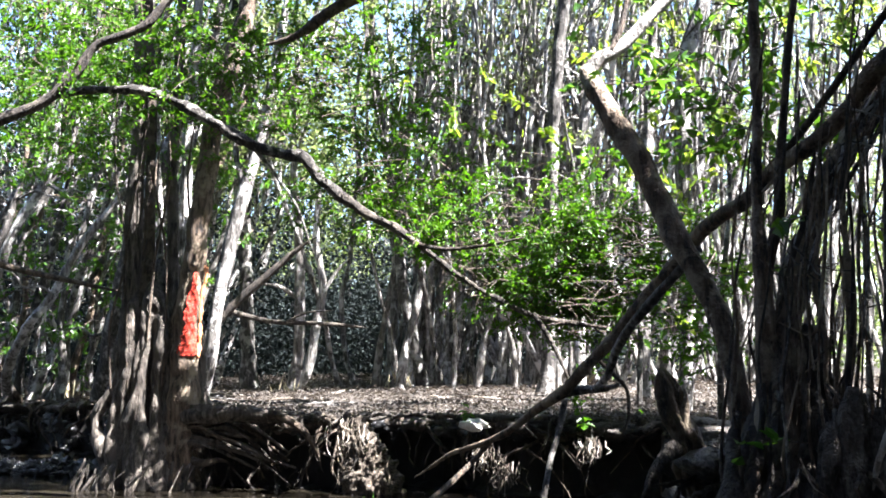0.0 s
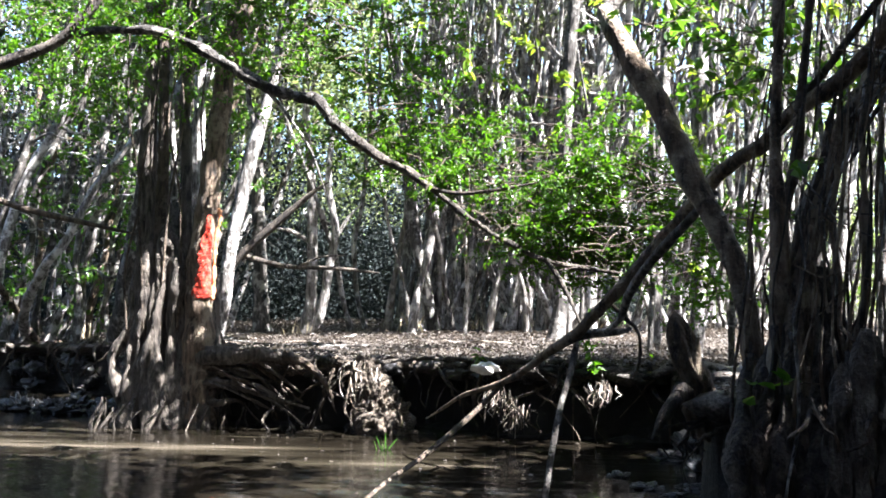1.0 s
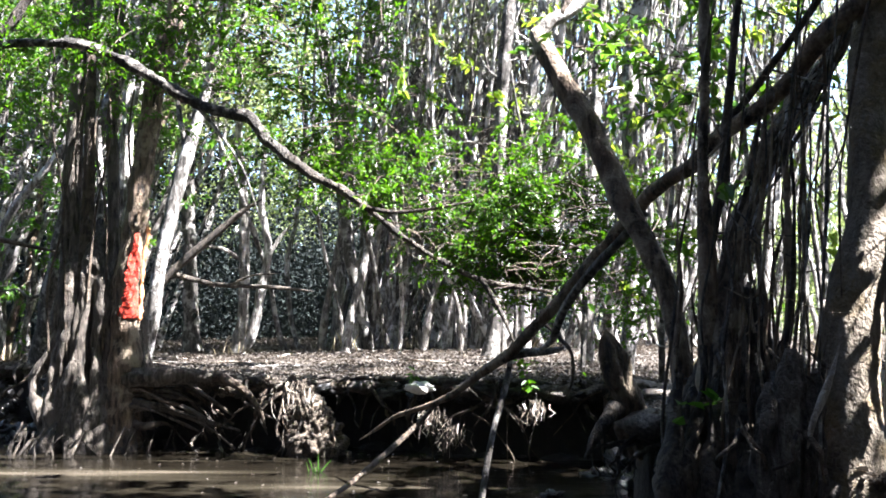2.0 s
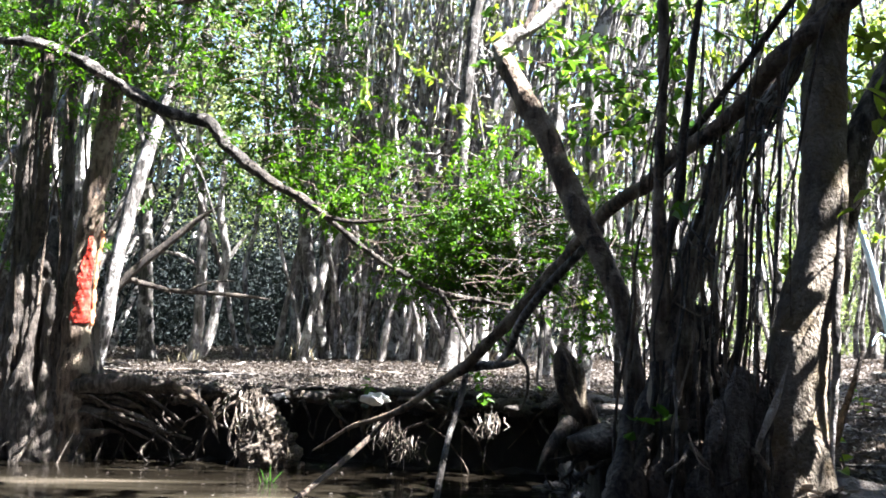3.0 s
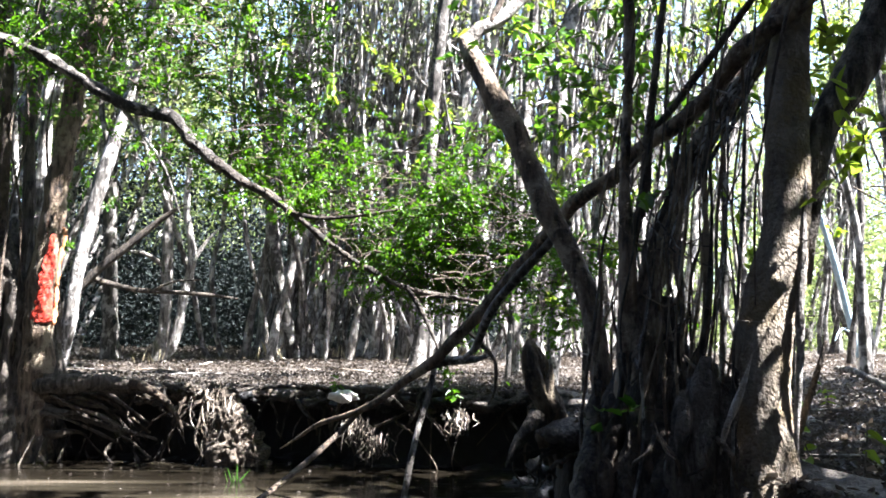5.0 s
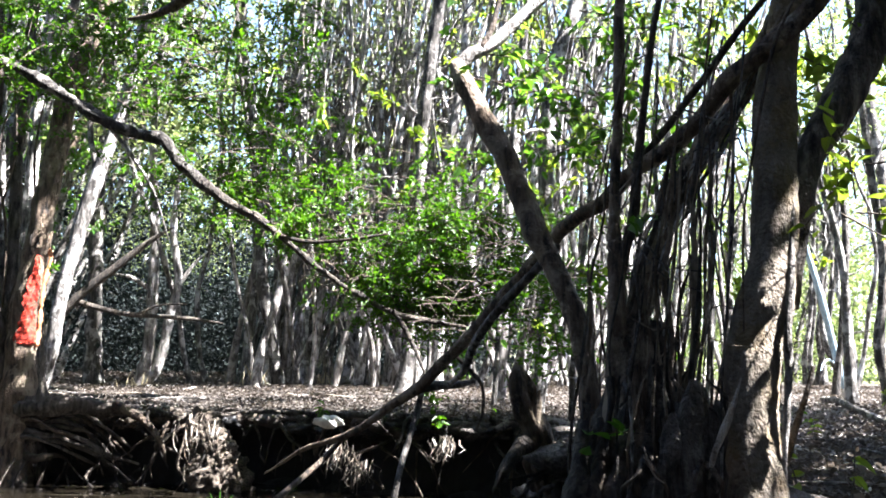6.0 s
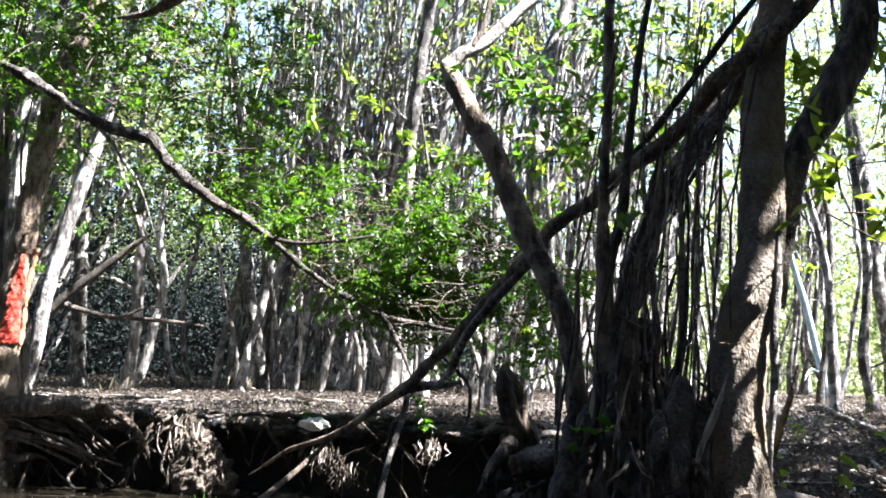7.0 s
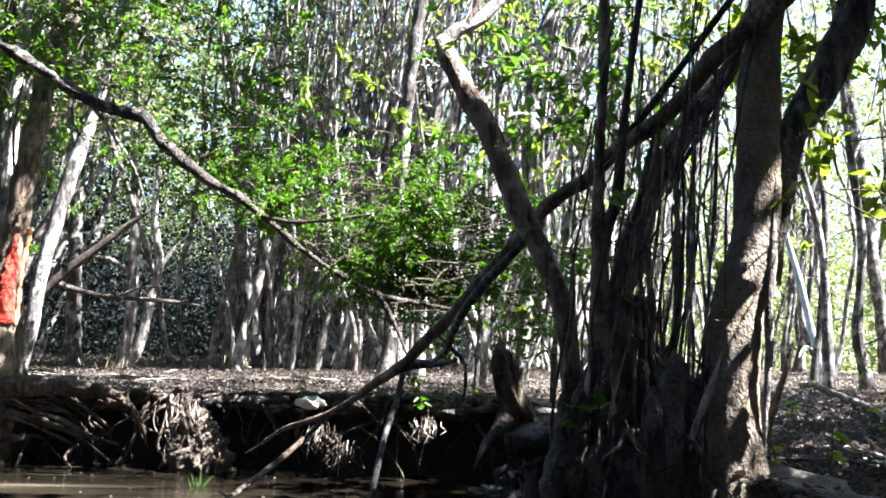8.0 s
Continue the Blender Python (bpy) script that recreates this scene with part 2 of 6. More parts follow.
def mesh_of(name, vq, mat, smooth=True):
    v, q = vq
    me = bpy.data.meshes.new(name)
    me.vertices.add(len(v))
    me.vertices.foreach_set("co", np.asarray(v, np.float32).ravel())
    me.loops.add(len(q) * 4)
    me.loops.foreach_set("vertex_index", np.asarray(q, np.int32).ravel())
    me.polygons.add(len(q))
    me.polygons.foreach_set("loop_start", np.arange(0, len(q) * 4, 4, dtype=np.int32))
    me.polygons.foreach_set("use_smooth", np.full(len(q), smooth))
    me.materials.append(mat)
    me.update(calc_edges=True)
    me.validate()
    return me


def part(name, vq, mat, parent=None, label="", smooth=True):
    ob = new(name, mesh_of(name, vq, mat, smooth))
    if parent is not None:
        ob.parent = parent
        ob.matrix_parent_inverse = parent.matrix_basis.inverted()
    return tagged(ob, label)


def thing(name, x, y, z, label, category, group=""):
    ob = new(name)
    ob.empty_display_size = 0.1
    ob.matrix_basis = pose(x, y, z)
    return tagged(ob, label, category, group)


def twigs(starts, ways, length, per, size, rng, spread=0.5, slim=0.42, r=0.006):
    """Thin twigs from the given points with leaves along them: (twig quads, leaf quads)."""
    ts, pos, way = [], [], []
    for p, w in zip(starts, ways):
        w = w / np.linalg.norm(w)
        ln = length * rng.uniform(0.6, 1.25)
        bend = rng.normal(size=3) * 0.18
        k = [p, p + w * ln * 0.5 + bend * ln * 0.3, p + w * ln + bend * ln + np.array((0, 0, -0.12 * ln))]
        ts.append(tube([(*k[0], r), (*k[1], r * 0.7), (*k[2], r * 0.3)], 4, ln * 0.3, 0, cap=False))
        s = rng.uniform(0.15, 1.0, per)[:, None]
        at = np.where(s < 0.5, k[0] + (k[1] - k[0]) * s * 2, k[1] + (k[2] - k[1]) * (s * 2 - 1))
        pos.append(at + rng.normal(size=(per, 3)) * 0.02)
        way.append(w + rng.normal(size=(per, 3)) * spread * 1.6)
    pos, way = np.vstack(pos), np.vstack(way)
    ok = sunlit_gaps(pos)
    pos, way = pos[ok], way[ok]
    return joined(*ts), leaves(pos, way, rng.uniform(0.7, 1.2, len(pos)) * size, rng, slim)


def lump(cx, cy, cz, rx, ry, rz, seed, rough=0.25, n=18, scale=5.0):
    """An uneven rounded mass as a quad sphere of rings."""
    th = np.linspace(0.02, np.pi - 0.02, n)
    ph = np.arange(2 * n) * np.pi / n
    s = np.stack([np.sin(th)[:, None] * np.cos(ph)[None], np.sin(th)[:, None] * np.sin(ph)[None], np.cos(th)[:, None] * np.ones(2 * n)[None]], -1).reshape(-1, 3)
    k = 1 + rough * wobble(s, scale / 2, seed) + rough * 0.5 * wobble(s, scale * 1.6, seed + 9)
    v = s * k[:, None] * (rx, ry, rz) + (cx, cy, cz)
    i, j = np.arange(n - 1)[:, None] * 2 * n, np.arange(2 * n)[None]
    j2 = (j + 1) % (2 * n)
    return v, np.stack([i + j, i + 2 * n + j, i + 2 * n + j2, i + j2], -1).reshape(-1, 4)


# ---------------------------------------------------------------- ground and water
# the waterline from far left, along the bank, round a small bay and past the tangled tree to the far right
SHORE = spline([(x, y, 0, 0) for x, y in [(-300, 15), (-40, 13), (-12, 12.2), (-8, 11.5), (-6.2, 10.9), (-5.2, 10.4), (-4.75, 9.4), (-4.35, 8.5), (-3.2, 8.2), (-2.2, 8.05), (-1.3, 8.15), (-0.4, 7.75), (0.3, 7.55), (0.8, 7.45), (1.08, 7.2),
                (1.2, 6.5), (1.14, 5.85), (0.74, 5.35), (0.6, 5.05), (0.68, 4.75), (0.95, 4.5), (0.92, 4.2), (0.96, 3.75), (1.1, 3.4), (1.3, 3.05), (1.6, 2.75), (2.1, 2.45), (4, 1.6), (12, 1), (40, 0.5), (300, 0)]], 0.04)[:, :2]
SHORE = SHORE[np.abs(SHORE[:, 0]) < 45]
SHORE[:, 1] += 0.05 * np.sin(3.1 * SHORE[:, 0]) + 0.04 * np.sin(7.3 * SHORE[:, 0] + 1) + 0.02 * np.sin(19 * SHORE[:, 0] + 3 * SHORE[:, 1])
INLAND = np.gradient(SHORE, axis=0)
for _ in range(6):
    INLAND[1:-1] = (INLAND[:-2] + INLAND[1:-1] + INLAND[2:]) / 3
INLAND = np.stack([-INLAND[:, 1], INLAND[:, 0]], -1) / np.linalg.norm(INLAND, axis=1)[:, None]
FRONT = int(np.argmax(SHORE[:, 0] > 1.05))          # the straight bank ends here


def edge(x):
    """y of the main bank's edge."""
    return np.interp(x, SHORE[:FRONT, 0], SHORE[:FRONT, 1])


def inland(x, y):
    """Metres behind the waterline; negative over the water."""
    x, y = np.atleast_1d(np.asarray(x, float)), np.atleast_1d(np.asarray(y, float))
    out = np.empty(len(x))
    line = SHORE[::2]
    nrm = INLAND[::2]
    for k in range(0, len(x), 4000):
        dx, dy = x[k:k + 4000, None] - line[None, :, 0], y[k:k + 4000, None] - line[None, :, 1]
        d2 = dx * dx + dy * dy
        m = d2.argmin(1)
        r = np.arange(len(m))
        out[k:k + 4000] = np.sqrt(d2[r, m]) * np.where(dx[r, m] * nrm[m, 0] + dy[r, m] * nrm[m, 1] >= 0, 1, -1)
    return out


def bank_top(x, o):
    """Height of the bank's top, o metres behind its edge."""
    low = np.clip((x - 0.95) / 0.6, 0, 1) * np.clip(3 - o, 0, 1)
    return 0.62 - 0.15 * low + 0.05 * np.clip(o, 0, 1) + 0.028 * np.clip(o - 1, 0, 7) + 0.004 * np.clip(o - 8, 0, 60)


def ground_z(x, y):
    return float(bank_top(x, inland(x, y)[0]))


def grid_quads(n, m):
    i, j = np.arange(n - 1)[:, None] * m, np.arange(m - 1)[None]
    return np.stack([i + j, i + j + 1, i + m + j + 1, i + m + j], -1).reshape(-1, 4)


def make_ground():
    far = np.array([10, 13, 18, 26, 40, 70, 130, 300])
    xs = np.concatenate([-far[::-1], np.arange(-9, 9, 0.075), far])
    ys = np.concatenate([[-330, -120, -50, -25, -16, -11, -9, -8, -7.4, -6.6, -5, -2], np.arange(0.5, 13, 0.075), [13.5, 14, 15, 16.5, 18, 20, 23, 27, 32, 40, 60, 100, 180, 330]])
    gx, gy = np.meshgrid(xs, ys)
    x, y = gx.ravel(), gy.ravel()
    o = inland(x, y)
    land = bank_top(x, o)
    t = np.clip((o - 0.02) / 0.12, 0, 1)
    z = -0.6 + (land - 0.012 + 0.6) * t * t * (3 - 2 * t)
    z = np.where(y < -6, np.interp(y, [-330, -20, -8, -6], [1.2, 0.8, 0.6, -0.6]), z)
    p = np.stack([x, y, z], -1)
    near = np.clip(1 - (np.abs(x) - 9) / 10, 0, 1) * (o > 0.3)
    p[:, 2] += near * (0.02 * wobble(p * (1, 1, 0), 2.2, 5) + 0.01 * wobble(p * (1, 1, 0), 8, 6))
    tagged(part("ground", (p, grid_quads(len(ys), len(xs))), GROUND), "brown leaf-littered mud flat under the trees", "ground", kind="structure")
    # the bank's face: a lip over a dark undercut that runs down to the water
    keep = np.abs(SHORE[:, 0]) < 14
    s, d = SHORE[keep], INLAND[keep]
    rows = []
    for off, h in [(-1.2, -0.4), (-0.5, -0.2), (-0.2, -0.07), (0.0, -0.01), (0.12, 0.03), (0.3, 0.08), (0.52, 0.14), (0.68, 0.23), (0.68, 0.33), (0.5, 0.42), (0.22, 0.48), (0.04, 0.53), (-0.02, 0.575), (0.0, 0.61), (0.06, 0.628), (0.15, 0.635), (0.3, 0.645), (0.45, 0.62)]:
        q = s + d * off
        top = bank_top(s[:, 0], 0) / 0.62
        rows.append(np.stack([q[:, 0], q[:, 1], h * np.where(h > 0, top, 1)], -1))
    v = np.array(rows)
    n, m = v.shape[:2]
    v = v.reshape(-1, 3)
    face = ((v[:, 2] > 0.0) & (v[:, 2] < 0.62)).astype(float)
    push = face * (0.13 * wobble(v, 4, 3) + 0.09 * wobble(v, 13, 4) + 0.04 * wobble(v, 30, 5))
    v[:, :2] += np.tile(d, (n, 1)) * push[:, None]
    v[:, 2] += (0.03 * wobble(v, 9, 8) + 0.015 * wobble(v, 24, 9)) * (v[:, 2] > -0.1)
    tagged(part("bank", (v, grid_quads(n, m)), GROUND), "undercut mud bank with shade in its dark colour and a crumbling lip", "bank", kind="structure")


make_ground()
wx, wy = np.meshgrid(np.linspace(-60, 60, 25), np.linspace(-8, 13, 15))
wv = np.stack([wx.ravel(), wy.ravel(), 0 * wx.ravel()], -1)
wi, wj = np.arange(14)[:, None] * 25, np.arange(24)[None]
tagged(part("water", (wv, np.stack([wi + wj, wi + wj + 1, wi + 26 + wj, wi + 25 + wj], -1).reshape(-1, 4)), WATER), "still murky brown creek water with silty streaks", "water", kind="structure")


# ---------------------------------------------------------------- forest trees
def forest_prototype(seed, stems, tall, lean, bark_mat, leafy, low, thick=1.0, foot=0.14, bow=0.4):
    """One tall swamp tree: a few bowed stems from one base, each forking once, with some crooked limbs and a loose crown."""
    rng = np.random.default_rng(seed)
    tree = thing("swamp_tree", 0, 0, 0, "tall slender pale-barked swamp tree with a thin open crown", "tree", "trees of the flooded forest")
    pos, way, big = [], [], []

    def clump(c, n, size, flat=0.14, wide=0.3):
        spread = rng.normal(size=(n, 3)) * (wide, wide, flat)
        pos.append(c + spread)
        way.append(spread + rng.normal(size=(n, 3)) * 0.2 + (0, 0, -0.05))
        big.append(rng.uniform(0.7, 1.3, n) * size)

    for s in range(stems):
        a = rng.uniform(0, 6.28)
        off = np.array((math.cos(a), math.sin(a))) * (foot * rng.uniform(0.35, 1.1) if stems > 1 else 0)
        tilt = np.array((lean + rng.normal() * 0.09, rng.normal() * 0.05)) + off * 0.35
        h, r0 = tall * rng.uniform(0.85, 1.15), rng.uniform(0.036, 0.068) * thick
        ph, ph2, amp = rng.uniform(0, 6.28, 2), rng.uniform(0, 6.28, 2), bow * rng.uniform(0.4, 1.2)
        ctrl = []
        for k in range(13):
            f = k / 12
            p = off + tilt * h * f + amp * (np.sin(4.2 * f + ph) - np.sin(ph)) * 0.7 + amp * 0.25 * (np.sin(11 * f + ph2) - np.sin(ph2)) + rng.normal(size=2) * 0.025
            ctrl.append((p[0], p[1], -0.15 + h * f, r0 * (1.35 if k == 0 else 1.0) * (1 - 0.55 * f) * rng.uniform(0.88, 1.12)))
        pieces = [tube(ctrl, 9, 0.2, 0.17, seed=seed + s)]
        sp = spline(ctrl, 0.2)
        # the fork: a second leader beside the first
        p = sp[int(rng.uniform(0.3, 0.6) * (len(sp) - 1))]
        a, rise = rng.uniform(0, 6.28), (h - p[2]) * rng.uniform(0.6, 0.9)
        out = np.array((math.cos(a), math.sin(a), 0)) * rng.uniform(0.25, 0.8)
        fork = [(*(p[:3] + out * min(1.0, 1.6 * f) + rng.normal(size=3) * 0.05 * (f > 0) + (0, 0, rise * f)), p[3] * (0.75 - 0.45 * f)) for f in (0, 0.15, 0.35, 0.6, 0.85, 1.0)]
        pieces.append(tube(fork, 7, 0.22, 0.15, seed=seed + 90 + s))
        sf = spline(fork, 0.2)
        for b in range(rng.integers(4, 7)):
            src = sf if b % 3 == 2 else sp
            f = rng.uniform(0.2, 0.95)
            p = src[int(f * (len(src) - 1))]
            a, ln = rng.uniform(0, 6.28), rng.uniform(0.5, 1.5)
            d = np.array((math.cos(a), math.sin(a), rng.uniform(0.0, 1.2)))
            e1 = p[:3] + d * ln * 0.35 + rng.normal(size=3) * 0.08
            e2 = e1 + d * ln * 0.35 + rng.normal(size=3) * 0.16
            e3 = e2 + d * ln * 0.4 * (1, 1, 0.5) + rng.normal(size=3) * 0.2
            rr = p[3] * rng.uniform(0.22, 0.42)
            pieces.append(tube([(*p[:3], rr), (*e1, rr * 0.8), (*e2, rr * 0.55), (*e3, rr * 0.2)], 5, 0.22, 0.1, seed=b))
            if p[2] < low:
                continue
            for c in (e1, e2, e3):
                if rng.random() < 0.3:
                    clump(c + rng.normal(size=3) * 0.1, int(leafy * rng.uniform(1.0, 2.6)), 0.065, 0.12, 0.24)
        # the crown high above: dense sprays with gaps between them
        for c in (sp[-1, :3], sp[-4, :3], sf[-1, :3]):
            if rng.random() < 0.28:
                clump(c + rng.normal(size=3) * (0.4, 0.4, 0.3), int(leafy * 3.2), 0.12, 0.14, 0.3)
        part("stem", joined(*pieces), bark_mat, tree)
    pos, way = np.vstack(pos), np.vstack(way)
    tagged(part("crown", leaves(pos, way, np.concatenate(big), rng, 0.55, simple=True), LEAF_FAR, tree, "thin yellow-green crown", False), kind="stuff")
    return tree


PROTOS = [forest_prototype(11, 1, 8.5, 0.06, BARK_WHITE, 34, 3.7, 1.5),
          forest_prototype(12, 2, 8.0, 0.10, BARK_GREY, 30, 3.7, 1.15),
          forest_prototype(13, 3, 7.5, 0.10, BARK_GREY, 26, 3.7, 1.05),
          forest_prototype(14, 1, 9.5, 0.04, BARK_GREY, 36, 3.7, 1.7),
          forest_prototype(15, 4, 7.0, 0.12, BARK_PALE, 24, 3.7, 1.0),
          forest_prototype(16, 2, 9.0, 0.04, BARK_PALE, 30, 3.7, 1.3),
          forest_prototype(17, 3, 6.0, 0.16, BARK_PALE, 20, 3.7, 0.9),
          forest_prototype(18, 1, 8.0, 0.14, BARK_WHITE, 36, 3.7, 1.3, bow=0.5)]


def clear_from(x):
    """How far back the open flat reaches before the trees begin."""
    return float(np.interp(x, [-9, -6.5, -5.5, 0.2, 1.2, 2.5, 8, 14], [10.5, 11.2, 12.8, 12.8, 10.5, 7.8, 6.5, 5]))


# one clump takes the whitened bark in place of sun on its stems
CLUMPS = [forest_prototype(31, 11, 7.5, 0.13, BARK_PALE, 13, 4.0, 0.74, 0.55, 0.4), forest_prototype(32, 9, 8.0, 0.16, BARK_WHITE, 13, 4.0, 0.8, 0.5, 0.45), forest_prototype(33, 12, 7.0, 0.10, BARK_PALE, 12, 4.0, 0.7, 0.6, 0.42)]


def plant_clumps():
    """Coppiced clumps along the back of the open flat."""
    rng = np.random.default_rng(23)
    at = [(-3.0, 14.2), (-2.35, 13.6), (-1.8, 14.9), (-1.35, 13.7), (-0.75, 13.0), (0.45, 13.3), (-0.9, 14.5), (-0.35, 13.0), (1.8, 12.9), (2.6, 14.6), (-2.0, 13.1), (-0.25, 13.8), (1.2, 13.6), (-6.6, 14.2), (-7.6, 12.8), (3.1, 12.6), (-6.6, 15.4)]
    for k, (x, y) in enumerate(at):
        s = rng.uniform(0.85, 1.1)
        m = pose(x, y, ground_z(x, y), 0, 0, rng.normal() * 25) @ Matrix.Diagonal((s * 1.15, s * 1.15, rng.uniform(0.9, 1.15), 1))
        if k < 3:
            tagged(CLUMPS[k], "clump of many slender stems rising from one foot", group="clumps behind the flat").matrix_basis = m
        else:
            copy_thing(CLUMPS[k % 3], m).matrix_basis = m


def plant_forest():
    rng = np.random.default_rng(21)
    spots, tries = [], 0
    while len(spots) < 64 and tries < 12000:
        tries += 1
        y = rng.uniform(6, 31)
        x = rng.uniform(-0.72, 0.68) * (y + 1)
        if (y < 9.3 and x < 7) or (-0.38 < x / y < -0.19 and rng.random() < 0.95) or (x > 0.06 * y and y > 13 and rng.random() < 0.2) or (x > 1.5 and y < 13.5 and rng.random() < 0.45) or y < clear_from(x) or any((x - a) ** 2 + (y - b) ** 2 < 0.5 for a, b in spots):
            continue
        spots.append((x, y))
    # unseen trees out to the right, added to block sun from that side
    side = 0
    while side < 40:
        y = rng.uniform(4, 30)
        x = 0.7 * (y + 1) + rng.uniform(0.3, 11)
        if all((x - a) ** 2 + (y - b) ** 2 > 0.8 for a, b in spots):
            spots.append((x, y))
            side += 1
    # unseen trees behind and beside the creek, added to shade the near side
    for x, y in [(-9, -9), (-5, -10), (-2, -9.5), (1.5, -10.5), (4, -9), (8, -9.5), (-7, -12), (0, -13), (5, -12.5), (10, -5), (9, 0), (-12, 14), (-13, -10), (6, 2.5), (7.5, 4), (5.5, 0.5), (8, 6), (6.5, 5), (9.5, 3), (11, 6), (-10, 12.5)]:
        spots.append((x, y))
    # a lane is left open so the sun reaches the forked trunk
    spots = [(x, y) for x, y in spots if not (x > 2.5 and abs(y - (3.3 - 0.306 * (x - 1.4))) < 1.9)]
    used = set()
    for k, (x, y) in enumerate(spots):
        i = int(rng.integers(len(PROTOS)))
        s = rng.uniform(0.8, 1.15)
        m = pose(x, y, ground_z(x, y) if y > 0 else 0.65, rng.normal() * 2, rng.normal() * 3, rng.normal() * 35) @ Matrix.Diagonal((s, s, rng.uniform(0.85, 1.15), 1))
        if i not in used:
            used.add(i)
            PROTOS[i].matrix_basis = m
        else:
            c = copy_thing(PROTOS[i], m)
            c.matrix_basis = m


plant_clumps()
plant_forest()


def far_woods():
    """The forest past the trees that can be told apart."""
    rng = np.random.default_rng(66)
    pieces, pos, sunny = [], [], []
    for _ in range(200):
        y = rng.uniform(31, 60)
        x = rng.uniform(-0.85, 0.24) * y
        h, t, r = rng.uniform(7, 11), rng.normal() * 0.1 + 0.06, rng.uniform(0.06, 0.12)
        pieces.append(tube([(x, y, 0.5, r), (x + t * h * 0.4 + rng.normal() * 0.2, y, h * 0.4, r * 0.8), (x + t * h, y, h, r * 0.3)], 5, 1.0, 0.1, cap=False))
        k = 260
        c = np.array((x + t * h * 0.6, y, h * 0.62)) + rng.normal(size=(k, 3)) * (1.7, 1.2, h * 0.3)
        c[:, 2] = np.abs(c[:, 2] - 0.8) + 0.8
        pos.append(c)
    for _ in range(80):
        y = rng.uniform(30, 52)
        x = rng.uniform(0.2, 0.8) * y
        h, t, r = rng.uniform(7, 11), rng.normal() * 0.08, rng.uniform(0.06, 0.12)
        pieces.append(tube([(x, y, 0.5, r), (x + t * h * 0.4, y, h * 0.4, r * 0.8), (x + t * h, y, h, r * 0.3)], 5, 1.0, 0.1, cap=False))
        c = np.array((x + t * h * 0.6, y, h * 0.5)) + rng.normal(size=(150, 3)) * (1.6, 1.2, h * 0.3)
        c[:, 2] = np.abs(c[:, 2] - 0.8) + 0.8
        sunny.append(c)
    tagged(part("far_trunks", joined(*pieces), BARK_GREY), "grey trunks of the far woods", "woods", kind="stuff")
    pos = np.vstack(pos)
    # gloom-coloured leaves for most of the far woods, paler sun-toned ones to the right
    tagged(part("far_foliage", leaves(pos, rng.normal(size=pos.shape), rng.uniform(0.2, 0.42, len(pos)), rng, 0.6, simple=True), LEAF_SHADE, smooth=False), "foliage of the far woods with gloom put into its colour", "woods", kind="stuff")
    pos = np.vstack(sunny)
    tagged(part("far_foliage", leaves(pos, rng.normal(size=pos.shape), rng.uniform(0.2, 0.42, len(pos)), rng, 0.6, simple=True), LEAF_FAR, smooth=False), "foliage of the far woods in a paler, sun-toned green", "woods", kind="stuff")


far_woods()


def undergrowth():
    """Leafy thickets deep in the forest: gloom put into the leaf colour to the left, thin and brighter-leaved to the
    right.
    """
    rng = np.random.default_rng(68)
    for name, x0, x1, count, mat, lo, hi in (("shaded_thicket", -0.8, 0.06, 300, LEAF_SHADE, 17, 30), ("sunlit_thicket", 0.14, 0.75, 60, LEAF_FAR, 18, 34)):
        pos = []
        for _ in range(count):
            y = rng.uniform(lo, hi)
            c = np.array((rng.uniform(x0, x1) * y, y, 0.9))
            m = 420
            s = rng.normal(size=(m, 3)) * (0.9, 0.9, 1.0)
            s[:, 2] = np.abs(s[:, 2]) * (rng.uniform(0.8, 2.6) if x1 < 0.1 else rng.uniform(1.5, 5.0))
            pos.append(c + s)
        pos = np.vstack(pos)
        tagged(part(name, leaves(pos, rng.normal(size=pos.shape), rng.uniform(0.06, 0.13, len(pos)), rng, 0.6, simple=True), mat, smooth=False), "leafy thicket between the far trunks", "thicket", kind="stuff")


undergrowth()


def high_canopy():
    """Leafy sprays high among the farther trees, with sky between them."""
    rng = np.random.default_rng(69)
    pos = []
    for _ in range(520):
        y = rng.uniform(16, 30)
        c = np.array((rng.uniform(-0.62, 0.6) * y, y, rng.uniform(3.6, 10.0)))
        m = int(rng.integers(60, 150))
        pos.append(c + rng.normal(size=(m, 3)) * (0.55, 0.55, 0.22))
    for _ in range(170):
        y = rng.uniform(12, 22)
        pos.append(np.array((rng.uniform(-0.6, -0.2) * y, y, rng.uniform(4.2, 8.5))) + rng.normal(size=(110, 3)) * (0.45, 0.45, 0.2))
    pos = np.vstack(pos)
    pos = pos[sunlit_gaps(pos, 0.12)]
    tagged(part("canopy_foliage", leaves(pos, rng.normal(size=pos.shape) * (1, 1, 0.5), rng.uniform(0.07, 0.14, len(pos)), rng, 0.55, simple=True), LEAF_FAR, smooth=False), "yellow-green leaves high among the far trees", "foliage", kind="stuff")



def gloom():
    """Near-black leaves that put the woods' shade between the leaning trunks behind the far bank."""
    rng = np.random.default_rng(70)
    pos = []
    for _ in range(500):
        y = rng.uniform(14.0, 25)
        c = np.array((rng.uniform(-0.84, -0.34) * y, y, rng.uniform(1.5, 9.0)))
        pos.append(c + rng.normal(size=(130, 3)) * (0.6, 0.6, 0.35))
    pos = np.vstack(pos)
    tagged(part("bank_foliage", leaves(pos, rng.normal(size=pos.shape), rng.uniform(0.06, 0.12, len(pos)), rng, 0.55, simple=True), LEAF_SHADE, smooth=False), "foliage behind the far bank's trees with gloom put into its colour", "foliage", kind="stuff")


gloom()


